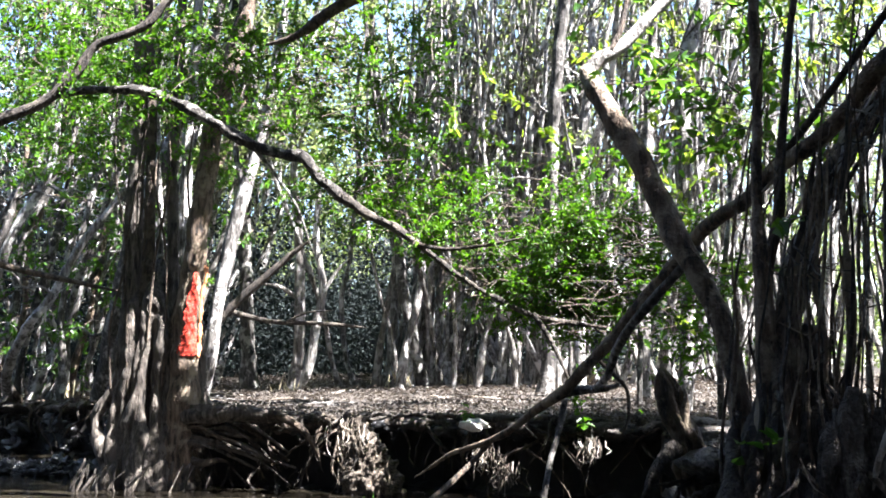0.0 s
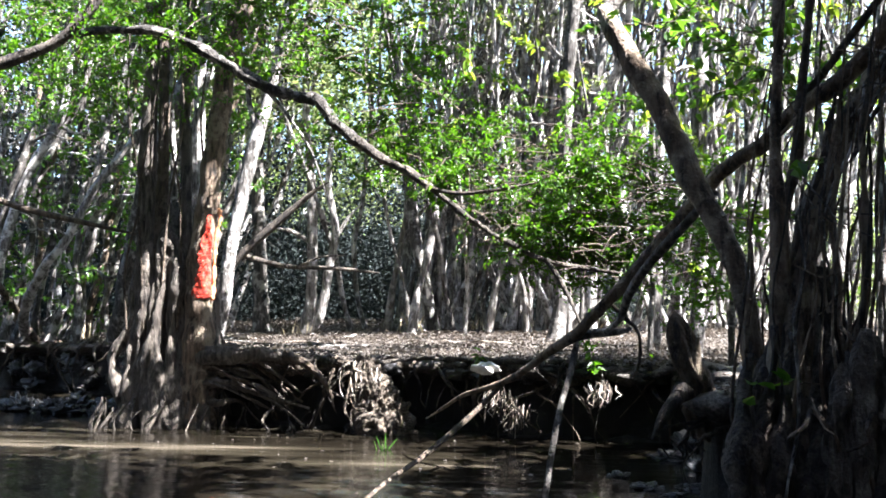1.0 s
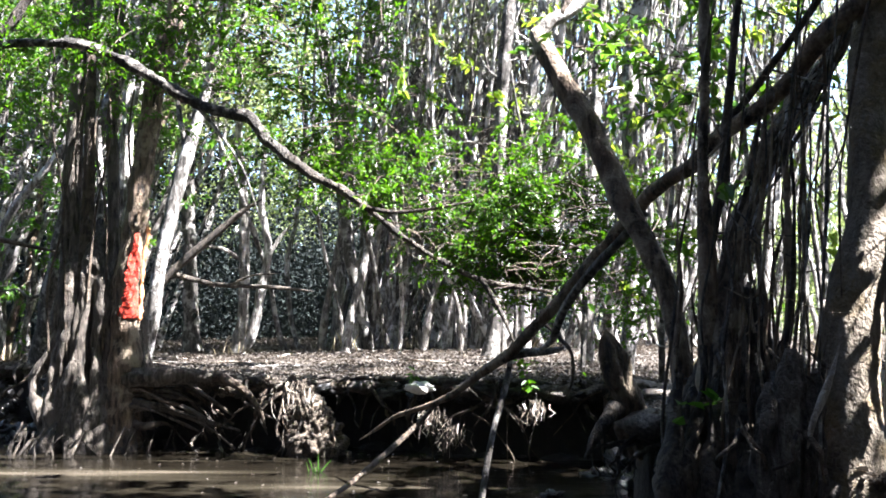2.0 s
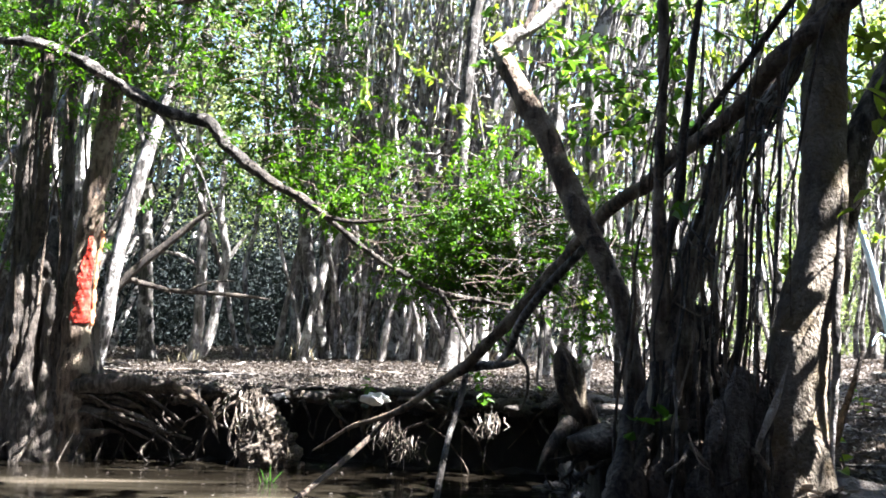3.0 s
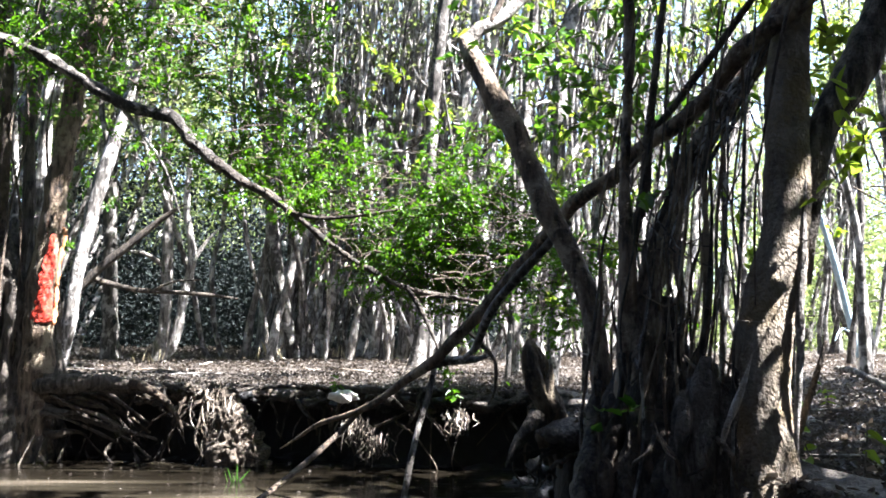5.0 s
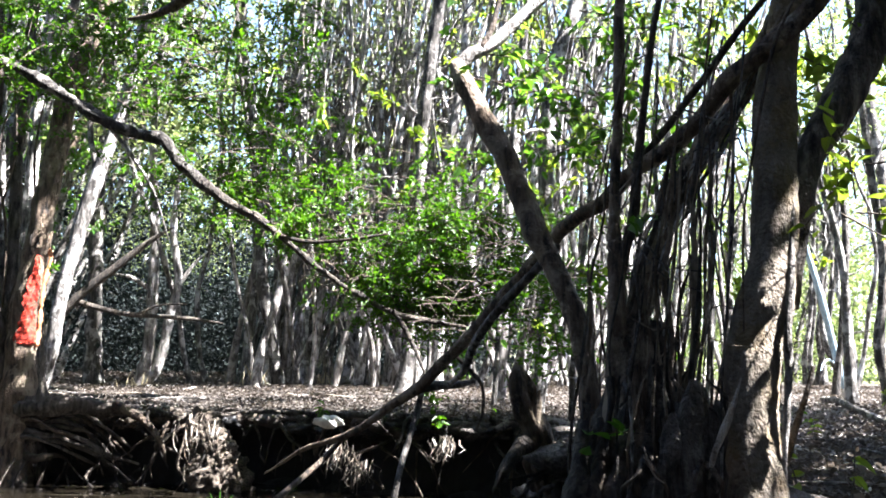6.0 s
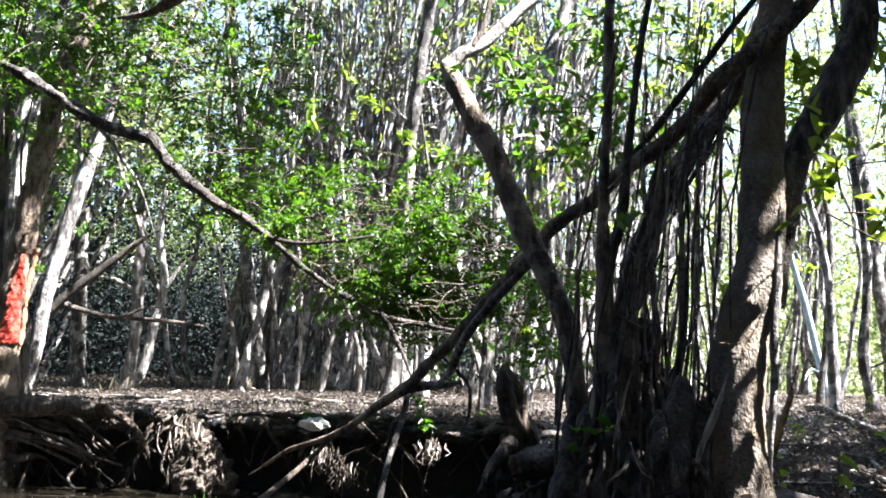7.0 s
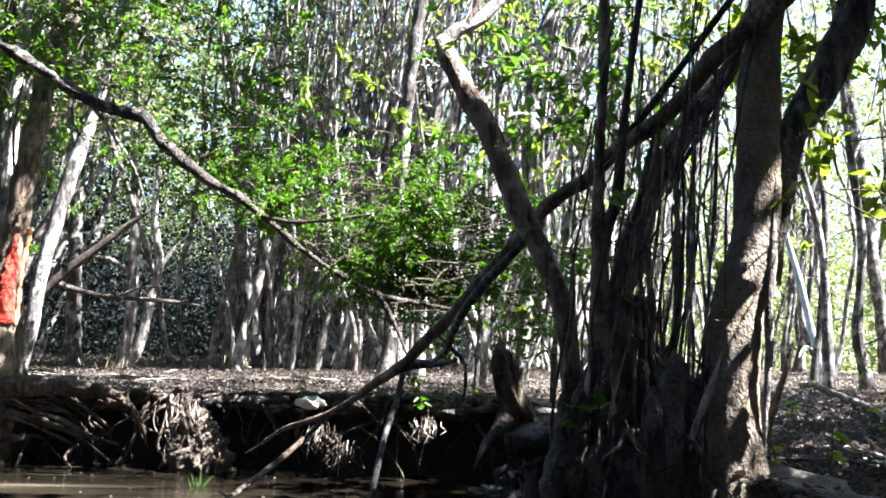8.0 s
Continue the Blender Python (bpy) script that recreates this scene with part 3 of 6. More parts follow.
ARCH_TOPS = tuple(((-3.4 + 0.19 * k, 6.7 + 0.03 * k, 3.42 - 0.06 * k - 0.005 * k * k), 0.2) for k in range(12))


# spots on the littered flat where cut openings let sun fall: (x, y, radius) along two broken bands
FLAT_PATCHES = tuple(((-4.1 + 0.19 * k, 10.25 + 0.35 * math.sin(2.3 * k), 0.75), 0.08 + 0.14 * (0.5 + 0.5 * math.sin(1.7 * k + 1))) for k in range(26)) + tuple(((-3.0 + 0.45 * k, 9.0 + 0.25 * math.sin(3.1 * k), 0.7), 0.06 + 0.05 * math.sin(2.1 * k)) for k in range(8))


def sunlit_gaps(pos, pad=0.0):
    """Which leaves to keep: clears made-up openings along the sun's way to chosen spots on near trees and ground."""
    keep = np.ones(len(pos), bool)
    way = np.array(sd)
    for spot, r in (((1.41, 3.3, 0.95), 0.09), ((1.43, 3.3, 1.1), 0.09), ((1.45, 3.3, 1.25), 0.09), ((1.47, 3.32, 1.42), 0.09), ((0.28, 4.32, 2.65), 0.3), ((0.5, 4.35, 2.85), 0.3), ((0.7, 4.38, 3.05), 0.28),
                    ((-1.85, 7.75, 0.45), 0.22), ((-1.7, 7.6, 0.2), 0.18), ((-0.6, 7.4, 0.35), 0.24), ((0.2, 7.3, 0.45), 0.2), ((-3.45, 7.9, 1.5), 0.22), ((-3.88, 7.92, 1.5), 0.13), ((-3.85, 7.9, 1.25), 0.1), ((-3.78, 8.55, 2.9), 0.18), ((-4.1, 8.1, 2.6), 0.09), ((-4.3, 11, 2.4), 0.3), ((-4.1, 11, 3.2), 0.25), ((-3.85, 13, 1.8), 0.3), ((-3.7, 13, 1.2), 0.3), ((-3.9, 13, 2.8), 0.3), ((-0.03, 11, 3.5), 0.25), ((0.05, 11, 4.8), 0.3), ((-3.5, 11.6, 0.7), 0.4), ((-2.7, 11.9, 0.7), 0.35), ((-4.1, 12.2, 0.7), 0.3), ((-4.45, 11, 1.7), 0.25), ((-1.3, 13.2, 1.5), 0.3), ((-2.2, 13.2, 1.6), 0.3), ((-0.6, 12.8, 1.4), 0.25)) + ARCH_TOPS + FLAT_PATCHES:
        rel = pos - np.array(spot)
        along = rel @ way
        keep &= (along < 0.1) | (np.linalg.norm(rel - along[:, None] * way, axis=1) > r + pad)
    return keep


high_canopy()


def unseen_woods():
    """Unseen woods behind the view and boughs over the creek, added to shade the near bank."""
    rng = np.random.default_rng(67)
    pieces, pos = [], []
    for _ in range(210):
        a = rng.uniform(-0.55, np.pi + 0.55)
        d = rng.uniform(9, 17)
        x, y = d * math.cos(a) * 1.1, 1.5 - d * math.sin(a)
        if y > -6.5 and abs(x) < 9:
            continue
        h, r = rng.uniform(8, 12), rng.uniform(0.08, 0.16)
        pieces.append(tube([(x, y, 0.3, r), (x + rng.normal() * 0.4, y, h * 0.4, r * 0.8), (x + rng.normal() * 0.6, y, h, r * 0.3)], 6, 1.0, 0.1, cap=False))
        pos.append(np.abs(np.array((0, 0, h * 0.5)) + rng.normal(size=(560, 3)) * (0, 0, h * 0.28)) + np.array((x, y, 0.4)) + rng.normal(size=(560, 3)) * (1.3, 1.3, 0))
    tagged(part("opposite_trunks", joined(*pieces), BARK_GREY), "unseen grey trunks added behind the view to block light", "woods", kind="stuff")
    for _ in range(170):
        a, d = rng.uniform(-0.4, np.pi + 0.4), rng.uniform(9.5, 14)
        pos.append(np.array((d * math.cos(a) * 1.1, 1.5 - d * math.sin(a), rng.uniform(0.6, 3.6))) + rng.normal(size=(130, 3)) * (0.7, 0.7, 0.5))
    # unseen leaf clusters over the creek, added to cut the sky's light
    for _ in range(620):
        c = np.array((rng.uniform(-9, 14), rng.uniform(-9, 5.4), rng.uniform(5.2, 9)))
        if c[1] > 4.0 - 0.4 * max(c[0] - 1, 0) or (abs(c[0] + 0.3) < 2.4 and c[1] > -1.5):
            continue
        pos.append(c + rng.normal(size=(150, 3)) * (0.6, 0.6, 0.3))
    # unseen boughs added high between the sun and the old tree, the right-hand forest floor and the front of the flat
    for n, lo, hi in ((7, (-4.6, 7.8, 0.2), (-3.5, 8.3, 2.4)), (20, (1.6, 3.3, 0.7), (4.8, 9.0, 0.7)), (8, (0.6, 4.8, 0.2), (1.3, 6.4, 0.5)), (8, (-0.1, 7.1, 0.6), (1.3, 8.0, 0.6)), (34, (-5.5, 2.5, 0.0), (0.4, 6.0, 0.0)), (14, (-5.0, 8.3, 0.7), (1.0, 10.3, 0.7)), (22, (-8.5, 9.0, 0.3), (-4.6, 11.5, 1.6))):
        for _ in range(n):
            at = rng.uniform(lo, hi)
            pos.append(at + np.array(sd) * (rng.uniform(6.0, 8.0) - at[2]) / sd[2] + rng.normal(size=(150, 3)) * (0.38, 0.38, 0.2))
    pos = np.vstack(pos)
    pos = pos[sunlit_gaps(pos, 0.14)]
    tagged(part("unseen_shade_foliage", leaves(pos, rng.normal(size=pos.shape), rng.uniform(0.14, 0.28, len(pos)), rng, 0.6, simple=True), LEAF_SHADE, smooth=False), "unseen dark foliage added behind and overhead to block light", "woods", kind="stuff")


unseen_woods()


# ---------------------------------------------------------------- the tree with the red patch
def add(parent, name, ctrl, mat, label="", **kw):
    return part(name, tube(ctrl, **kw), mat, parent, label)


red_tree = thing("swamp_tree", -3.85, 8.2, 0, "old multi-stemmed swamp tree with a fluted base and a red scar", "tree")
add(red_tree, "trunk", [(-3.84, 8.4, -0.25, 0.62), (-3.84, 8.38, 0.12, 0.55), (-3.86, 8.35, 0.45, 0.485), (-3.87, 8.33, 0.8, 0.44), (-3.86, 8.33, 1.1, 0.415), (-3.85, 8.34, 1.4, 0.385), (-3.87, 8.36, 1.7, 0.33), (-3.9, 8.4, 1.95, 0.24), (-3.92, 8.42, 2.15, 0.12)], BARK_OLD, "stout fluted trunk of fused stems", sides=130, step=0.022, rough=0.08, flute=0.07, lobes=6, seed=1, ridge=0.27, furrows=13)
add(red_tree, "stem", [(-4.1, 8.2, 0.9, 0.12), (-4.12, 8.17, 1.4, 0.115), (-4.13, 8.18, 1.7, 0.1), (-4.14, 8.2, 2.1, 0.085), (-4.15, 8.2, 2.5, 0.08), (-4.14, 8.2, 3.05, 0.072), (-4.12, 8.2, 3.62, 0.07), (-4.13, 8.2, 4.2, 0.065), (-4.2, 8.2, 5.2, 0.055), (-4.35, 8.2, 6.3, 0.04)], BARK_OLD, sides=34, step=0.04, flute=0.08, lobes=4, seed=2, ridge=0.25)
add(red_tree, "stem", [(-3.92, 8.12, 1.0, 0.1), (-3.94, 8.13, 1.5, 0.085), (-3.96, 8.15, 2.0, 0.062), (-3.97, 8.18, 2.5, 0.054), (-3.99, 8.2, 3.05, 0.05), (-4.0, 8.2, 3.62, 0.05), (-4.04, 8.2, 4.3, 0.046), (-4.1, 8.2, 5.4, 0.04), (-4.12, 8.2, 6.4, 0.03)], BARK_DARK, "dark slender stem", sides=22, step=0.05, flute=0.06, lobes=4, seed=3, ridge=0.2)
add(red_tree, "stem", [(-3.72, 8.12, 0.9, 0.12), (-3.7, 8.13, 1.4, 0.1), (-3.71, 8.16, 1.8, 0.07), (-3.74, 8.2, 2.47, 0.055), (-3.77, 8.2, 3.04, 0.052), (-3.74, 8.2, 3.61, 0.05), (-3.72, 8.2, 4.6, 0.044), (-3.68, 8.2, 5.8, 0.035)], BARK_OLD, "reddish-brown stem", sides=24, step=0.05, flute=0.08, lobes=5, seed=9, ridge=0.22)
add(red_tree, "stem", [(-3.84, 8.55, 1.3, 0.1), (-3.82, 8.58, 1.9, 0.075), (-3.79, 8.6, 2.5, 0.062), (-3.79, 8.6, 3.1, 0.058), (-3.77, 8.6, 3.7, 0.056), (-3.72, 8.6, 4.7, 0.048), (-3.7, 8.6, 6.0, 0.035)], BARK_WHITE, "stem in bark whitened for a sunlit look", sides=24, step=0.05, flute=0.06, lobes=5, seed=14, ridge=0.15)
add(red_tree, "stem", [(-3.96, 8.42, 1.3, 0.05), (-3.96, 8.42, 2.1, 0.034), (-3.99, 8.44, 2.7, 0.03), (-4.05, 8.45, 3.6, 0.024), (-4.06, 8.45, 4.8, 0.015)], BARK_PALE, sides=12, step=0.06, seed=15)
add(red_tree, "stem", [(-3.51, 8, -0.1, 0.200), (-3.5, 8, 0.42, 0.155), (-3.49, 8, 0.84, 0.137), (-3.49, 8, 1.15, 0.127), (-3.47, 8, 1.57, 0.128), (-3.43, 8, 2, 0.104), (-3.39, 8, 2.44, 0.100), (-3.33, 8, 2.88, 0.096), (-3.28, 8, 3.32, 0.097), (-3.18, 8, 3.77, 0.097), (-3.02, 8, 4.33, 0.093), (-2.92, 8, 4.79, 0.084), (-2.79, 8, 5.85, 0.066)], BARK_BROWN, sides=30, step=0.05, flute=0.03, lobes=4, seed=4, ridge=0.1)
add(red_tree, "root", [(-3.55, 8.05, 0.6, 0.13), (-3.36, 7.95, 0.65, 0.105), (-3.18, 7.9, 0.66, 0.095), (-2.91, 7.9, 0.68, 0.078), (-2.65, 7.94, 0.65, 0.055), (-2.42, 8.0, 0.6, 0.02)], BARK_OLD, "thick root spreading over the bank", sides=22, step=0.03, rough=0.2, seed=900, ridge=0.2, furrows=9)
add(red_tree, "root", [(-2.72, 8.02, 0.62, 0.035), (-2.58, 7.9, 0.67, 0.045), (-2.42, 7.85, 0.61, 0.04), (-2.27, 7.83, 0.51, 0.034), (-2.17, 7.84, 0.36, 0.025), (-2.14, 7.9, 0.2, 0.01)], BARK_DARK, "arched dark root over the hollow", sides=14, step=0.03, rough=0.25, seed=901, ridge=0.2, furrows=7)
rg = np.random.default_rng(3)
for k in range(9):
    x = -4.25 + 0.1 * k
    bulge = 0.13 * abs(k - 4) / 4
    add(red_tree, "root_rib", [(x * 1.06 + 0.23 + rg.normal() * 0.05, 7.76 + bulge, -0.12, 0.11), (x + 0.02, 7.86 + bulge, 0.25, 0.085), (x + rg.normal() * 0.05, 7.92 + bulge, 0.6, 0.06), (x * 0.95 - 0.19 + rg.normal() * 0.04, 7.95 + bulge, 0.95, 0.045), (x * 0.92 - 0.31, 7.98 + bulge, 1.3, 0.03), (x * 0.9 - 0.38, 8.06 + bulge, 1.6, 0.012)], BARK_OLD, sides=14, step=0.035, rough=0.35, seed=20 + k, ridge=0.25, furrows=7)
for k in range(11):
    # roots that sweep out of the hollow beside the trunk
    z, u, d = rg.uniform(0.18, 0.62), rg.uniform(-0.1, 0.12), rg.normal(size=(4, 2)) * 0.035
    ln = rg.uniform(0.6, 1.1)
    add(red_tree, "root", [(-3.42 + u, 8.0, z + 0.02, 0.05)] + [(-3.42 + u + ln * f, 7.88 + d[m, 0] + 0.12 * f * f, z + 0.07 * math.sin(3 * f) + d[m, 1] - 0.3 * f * f, rg.uniform(0.014, 0.036) * (1.2 - 0.8 * f)) for m, f in enumerate((0.25, 0.5, 0.75, 1.0))], (ROOT, BARK_DARK, BARK_OLD)[k % 3], "curved root at the mouth of the hollow", sides=10, step=0.03, rough=0.35, seed=910 + k, ridge=0.2, furrows=7)
for k in range(5):
    x = -4.2 + 0.17 * k
    add(red_tree, "vine", [(x, 7.96, 0.9, 0.012), (x + rg.normal() * 0.06, 7.98, 1.5, 0.013), (x + rg.normal() * 0.08, 8.0, 2.2, 0.012), (x + rg.normal() * 0.1, 8.02, 3.0, 0.01), (x + rg.normal() * 0.1, 8.05, 3.9, 0.006)], BARK_DARK, "thin dark climbing vine", sides=6, step=0.1, seed=40 + k)


def scar(cx, cy, z0, z1, w0, w1, r, face, seed):
    """A rough patch hugging a stem of radius r on the side it faces."""
    nz, na = 70, 20
    zz = np.linspace(z0, z1, nz)
    v = []
    for i, z in enumerate(zz):
        f = i / (nz - 1)
        half = (w0 + (w1 - w0) * f) / r * (1 + 0.2 * math.sin(11 * f + seed) + 0.16 * math.sin(29 * f) + 0.08 * math.sin(61 * f)) * min(1.0, 0.45 + f / 0.12)
        for a in np.linspace(-half, half, na):
            edge_in = 0.02 * (abs(a) > half * 0.93) + 0.02 * (i in (0, nz - 1))
            q = np.array([[a * r, seed, z]])
            rr = r + 0.016 - edge_in + 0.016 * wobble(q, 38, 5)[0] + 0.009 * wobble(q, 90, 6)[0]
            t = radians(face) + a
            v.append((cx(z) + rr * math.cos(t), cy + rr * math.sin(t), z))
    i, j = np.arange(nz - 1)[:, None] * na, np.arange(na - 1)[None]
    return np.array(v), np.stack([i + j, i + j + 1, i + na + j + 1, i + na + j], -1).reshape(-1, 4)


def scar_x(z):
    return float(np.interp(z, [0.84, 1.15, 1.57, 2.0, 2.44], [-3.49, -3.49, -3.47, -3.43, -3.39]))


part("red_scar", scar(scar_x, 8.0, 1.19, 1.98, 0.095, 0.018, 0.128, -58, 1.0), RED, red_tree, "bright red flaking paint on a bark scar")
part("scar_rim", scar(scar_x, 8.0, 1.17, 2.05, 0.022, 0.012, 0.128, -8, 2.0), ORANGE, red_tree, "raw orange wood along the scar")

# ---------------------------------------------------------------- the tree whose branch arches over the creek
arch_tree = thing("swamp_tree", -8.9, 11.9, 0.6, "leaning swamp tree with a long branch arching over the creek", "tree")
add(arch_tree, "trunk", [(-8.9, 11.9, 0.4, 0.2), (-8.6, 10.6, 1.4, 0.17), (-7.9, 8.9, 2.1, 0.15), (-6.9, 7.3, 2.5, 0.14), (-6.03, 6.4, 2.59, 0.13)], BARK_GREY, sides=14, step=0.1, seed=5)
add(arch_tree, "limb", [(-6.03, 6.4, 2.59, 0.129), (-5.4, 6.42, 2.76, 0.09), (-4.92, 6.43, 2.94, 0.065), (-4.45, 6.45, 3.1, 0.05), (-4.17, 6.47, 3.2, 0.044), (-3.99, 6.48, 3.31, 0.042), (-3.81, 6.5, 3.52, 0.039), (-3.69, 6.52, 3.71, 0.037), (-3.45, 6.53, 3.79, 0.036), (-3.27, 6.55, 3.88, 0.036), (-3.14, 6.57, 4.04, 0.036), (-2.91, 6.58, 4.32, 0.032), (-2.64, 6.6, 4.8, 0.03)], ROOT, "dark rising limb", sides=12, step=0.06, rough=0.16, seed=6)
ARCH = [(-4.1, 6.5, 3.27, 0.04), (-3.83, 6.63, 3.37, 0.044), (-3.6, 6.66, 3.37, 0.047), (-3.37, 6.69, 3.37, 0.056), (-3.14, 6.72, 3.29, 0.065), (-2.9, 6.75, 3.17, 0.065), (-2.67, 6.78, 3.03, 0.065), (-2.43, 6.81, 2.89, 0.06), (-2.2, 6.84, 2.82, 0.055), (-2.03, 6.87, 2.79, 0.055), (-1.92, 6.9, 2.64, 0.055), (-1.75, 6.93, 2.48, 0.048),
        (-1.52, 6.96, 2.32, 0.046), (-1.29, 6.99, 2.2, 0.044), (-1.07, 7.02, 2.04, 0.041), (-0.89, 7.05, 1.89, 0.037), (-0.71, 7.08, 1.76, 0.034), (-0.53, 7.11, 1.65, 0.03), (-0.17, 7.14, 1.48, 0.025), (0.28, 7.17, 1.4, 0.018), (0.46, 7.2, 1.38, 0.009)]
add(arch_tree, "limb", [(x, y, z, 0.76 * r) for x, y, z, r in ARCH[:12]], BARK_ARCH, "long arching limb, pale on top", sides=16, step=0.03, rough=0.4, seed=7, scale=14.0)
# darkest bark puts the shaded underside into the limb's outer half
add(arch_tree, "limb", [(x, y, z, 0.76 * r) for x, y, z, r in ARCH[11:]], ROOT, "thinning end of the arching limb, shade in its dark bark", sides=14, step=0.03, rough=0.4, seed=7, scale=14.0)
add(arch_tree, "limb", [(-1.2, 6.5, 4.21, 0.058), (-1.49, 6.56, 4.03, 0.054), (-1.69, 6.62, 3.96, 0.052), (-1.89, 6.68, 3.86, 0.046), (-2.09, 6.74, 3.77, 0.032), (-2.35, 6.8, 3.74, 0.01)], BARK_DARK, sides=10, step=0.06, seed=8)
add(arch_tree, "limb", [(-2.64, 6.6, 4.8, 0.03), (-2.1, 6.55, 4.75, 0.05), (-1.6, 6.5, 4.5, 0.056), (-1.2, 6.5, 4.21, 0.058)], BARK_DARK, sides=10, step=0.1, seed=9)
add(arch_tree, "branch", [(-1.15, 7.0, 2.08, 0.022), (-0.9, 6.95, 2.02, 0.018), (-0.6, 6.9, 2.03, 0.014), (-0.25, 6.85, 2.08, 0.008)], BARK_DARK, sides=8, step=0.06, seed=10)
add(arch_tree, "branch", [(-0.2, 7.13, 1.5, 0.022), (-0.1, 7.1, 1.35, 0.02), (0.0, 7.05, 1.15, 0.016), (0.08, 7.0, 0.95, 0.009)], ROOT, sides=8, step=0.06, seed=11)
add(arch_tree, "branch", [(-2.5, 6.8, 2.95, 0.02), (-2.3, 6.85, 2.7, 0.016), (-2.1, 6.9, 2.4, 0.012), (-1.95, 6.9, 2.0, 0.006)], BARK_PALE, sides=7, step=0.08, seed=12)


def arch_foliage():
    rng = np.random.default_rng(31)
    sp = spline(ARCH, 0.05)
    starts, ways = [], []
    # sprays that rise and hang over the outer half, and a looser fringe above the inner half
    for _ in range(270):
        f = rng.beta(2.4, 1.2)
        p = sp[int((0.42 + 0.56 * f) * (len(sp) - 1)), :3]
        up = abs(rng.normal()) * 0.5
        starts.append(p + (rng.normal() * 0.12, abs(rng.normal()) * 0.3 + 0.12, up * rng.uniform(0.2, 1.1) + rng.normal() * 0.06))
        ways.append(np.array((rng.normal() * 0.7 + 0.3, rng.normal() * 0.6 + 0.25, rng.normal() * 0.45 + 0.05)))
    for _ in range(75):
        p = sp[int(rng.uniform(0.0, 0.6) * (len(sp) - 1)), :3]
        starts.append(p + (rng.normal() * 0.25, rng.normal() * 0.3 + 0.3, rng.uniform(0.05, 1.1)))
        ways.append(np.array((rng.normal(), rng.normal() * 0.8, rng.normal() * 0.6)))
    for _ in range(180):
        starts.append(np.array((rng.uniform(-6.0, -0.8), rng.uniform(6.6, 8.4), 3.3 + abs(rng.normal()) * 0.8)))
        ways.append(np.array((rng.normal(), rng.normal() * 0.8, rng.normal() * 0.6)))
    for _ in range(110):
        starts.append(np.array((rng.uniform(-2.7, -1.0), rng.uniform(7.0, 8.4), rng.uniform(2.9, 4.3))))
        ways.append(np.array((rng.normal(), rng.normal() * 0.8, rng.normal() * 0.35)))
    for _ in range(330):
        starts.append(np.array((rng.uniform(-6.6, -2.9), rng.uniform(6.7, 8.6), rng.uniform(3.0, 4.5))))
        ways.append(np.array((rng.normal(), rng.normal() * 0.8, rng.normal() * 0.6)))
    # the dense layered mass at the branch's end
    for _ in range(360):
        c = np.array((0.3, 7.4, 2.0)) + rng.normal(size=3) * (0.58, 0.3, 0.34)
        c[1] = max(c[1], 7.05)
        c[2] += 0.25 * (0.12 - c[0])
        starts.append(c)
        ways.append(np.array((rng.normal() + 0.2, rng.normal() * 0.5 + 0.1, rng.normal() * 0.25)))
    for _ in range(80):
        starts.append(np.array((rng.uniform(-2.3, -0.5), rng.uniform(6.9, 8.0), 0)) + (0, 0, 2.3 + abs(rng.normal()) * 0.45))
        ways.append(np.array((rng.normal() + 0.2, rng.normal() * 0.9, rng.normal() * 0.3)))
    t, lv = twigs(starts, ways, 0.36, 32, 0.046, rng, 0.55, 0.5)
    spray = tagged(part("twig_spray", t, BARK_DARK, arch_tree), kind="stuff")
    tagged(part("foliage", lv, LEAF, spray, "glossy bright green leaves", False), kind="stuff")


arch_foliage()

# ---------------------------------------------------------------- the tangled tree beside the creek
tangle = thing("swamp_tree", 0.95, 3.6, 0.35, "tangled many-stemmed tree with a limb slanting into the creek", "tree")
# darkest bark carries the shade around the tangled foot
add(tangle, "trunk", [(0.84, 3.56, -0.15, 0.31), (0.85, 3.56, 0.3, 0.27), (0.87, 3.56, 0.6, 0.225), (0.89, 3.56, 0.85, 0.175), (0.91, 3.57, 1.05, 0.12), (0.93, 3.58, 1.25, 0.06)], ROOT, "broad fluted foot of fused stems", sides=90, step=0.02, rough=0.1, flute=0.09, lobes=7, seed=30, ridge=0.3, furrows=15)
for k, (x0, z1, r) in enumerate([(0.97, 0.99, 0.055), (1.05, 0.92, 0.045), (0.89, 0.87, 0.045)]):
    add(tangle, "root_stub", [(x0 - 0.02, 3.28, 0.2, r * 1.7), (x0, 3.25, 0.5, r * 1.3), (x0 + 0.01, 3.23, z1 - 0.2, r), (x0 + 0.025, 3.22, z1 - 0.06, r * 0.85), (x0 + 0.03, 3.22, z1 + 0.03, r * 0.3)], BARK_OLD, "broken stub with torn bark", sides=26, step=0.02, rough=0.3, flute=0.1, lobes=4, seed=150 + k, ridge=0.4, furrows=7)
add(tangle, "trunk", [(0.84, 3.45, -0.1, 0.086), (0.84, 3.46, 0.6, 0.066), (0.85, 3.48, 1.03, 0.05), (0.88, 3.56, 1.25, 0.047), (0.96, 3.7, 1.49, 0.05), (1.06, 3.8, 1.68, 0.055), (1.15, 3.88, 1.84, 0.057), (1.29, 3.95, 2.06, 0.056), (1.43, 4.0, 2.27, 0.054), (1.57, 4.04, 2.5, 0.052), (1.8, 4.07, 2.98, 0.046), (2.08, 4.09, 3.7, 0.042), (2.33, 4.12, 4.63, 0.033)], BARK_BROWN, "leaning dark trunk hung with vines", sides=32, step=0.03, flute=0.12, lobes=4, rough=0.3, seed=31, ridge=0.3, furrows=9)
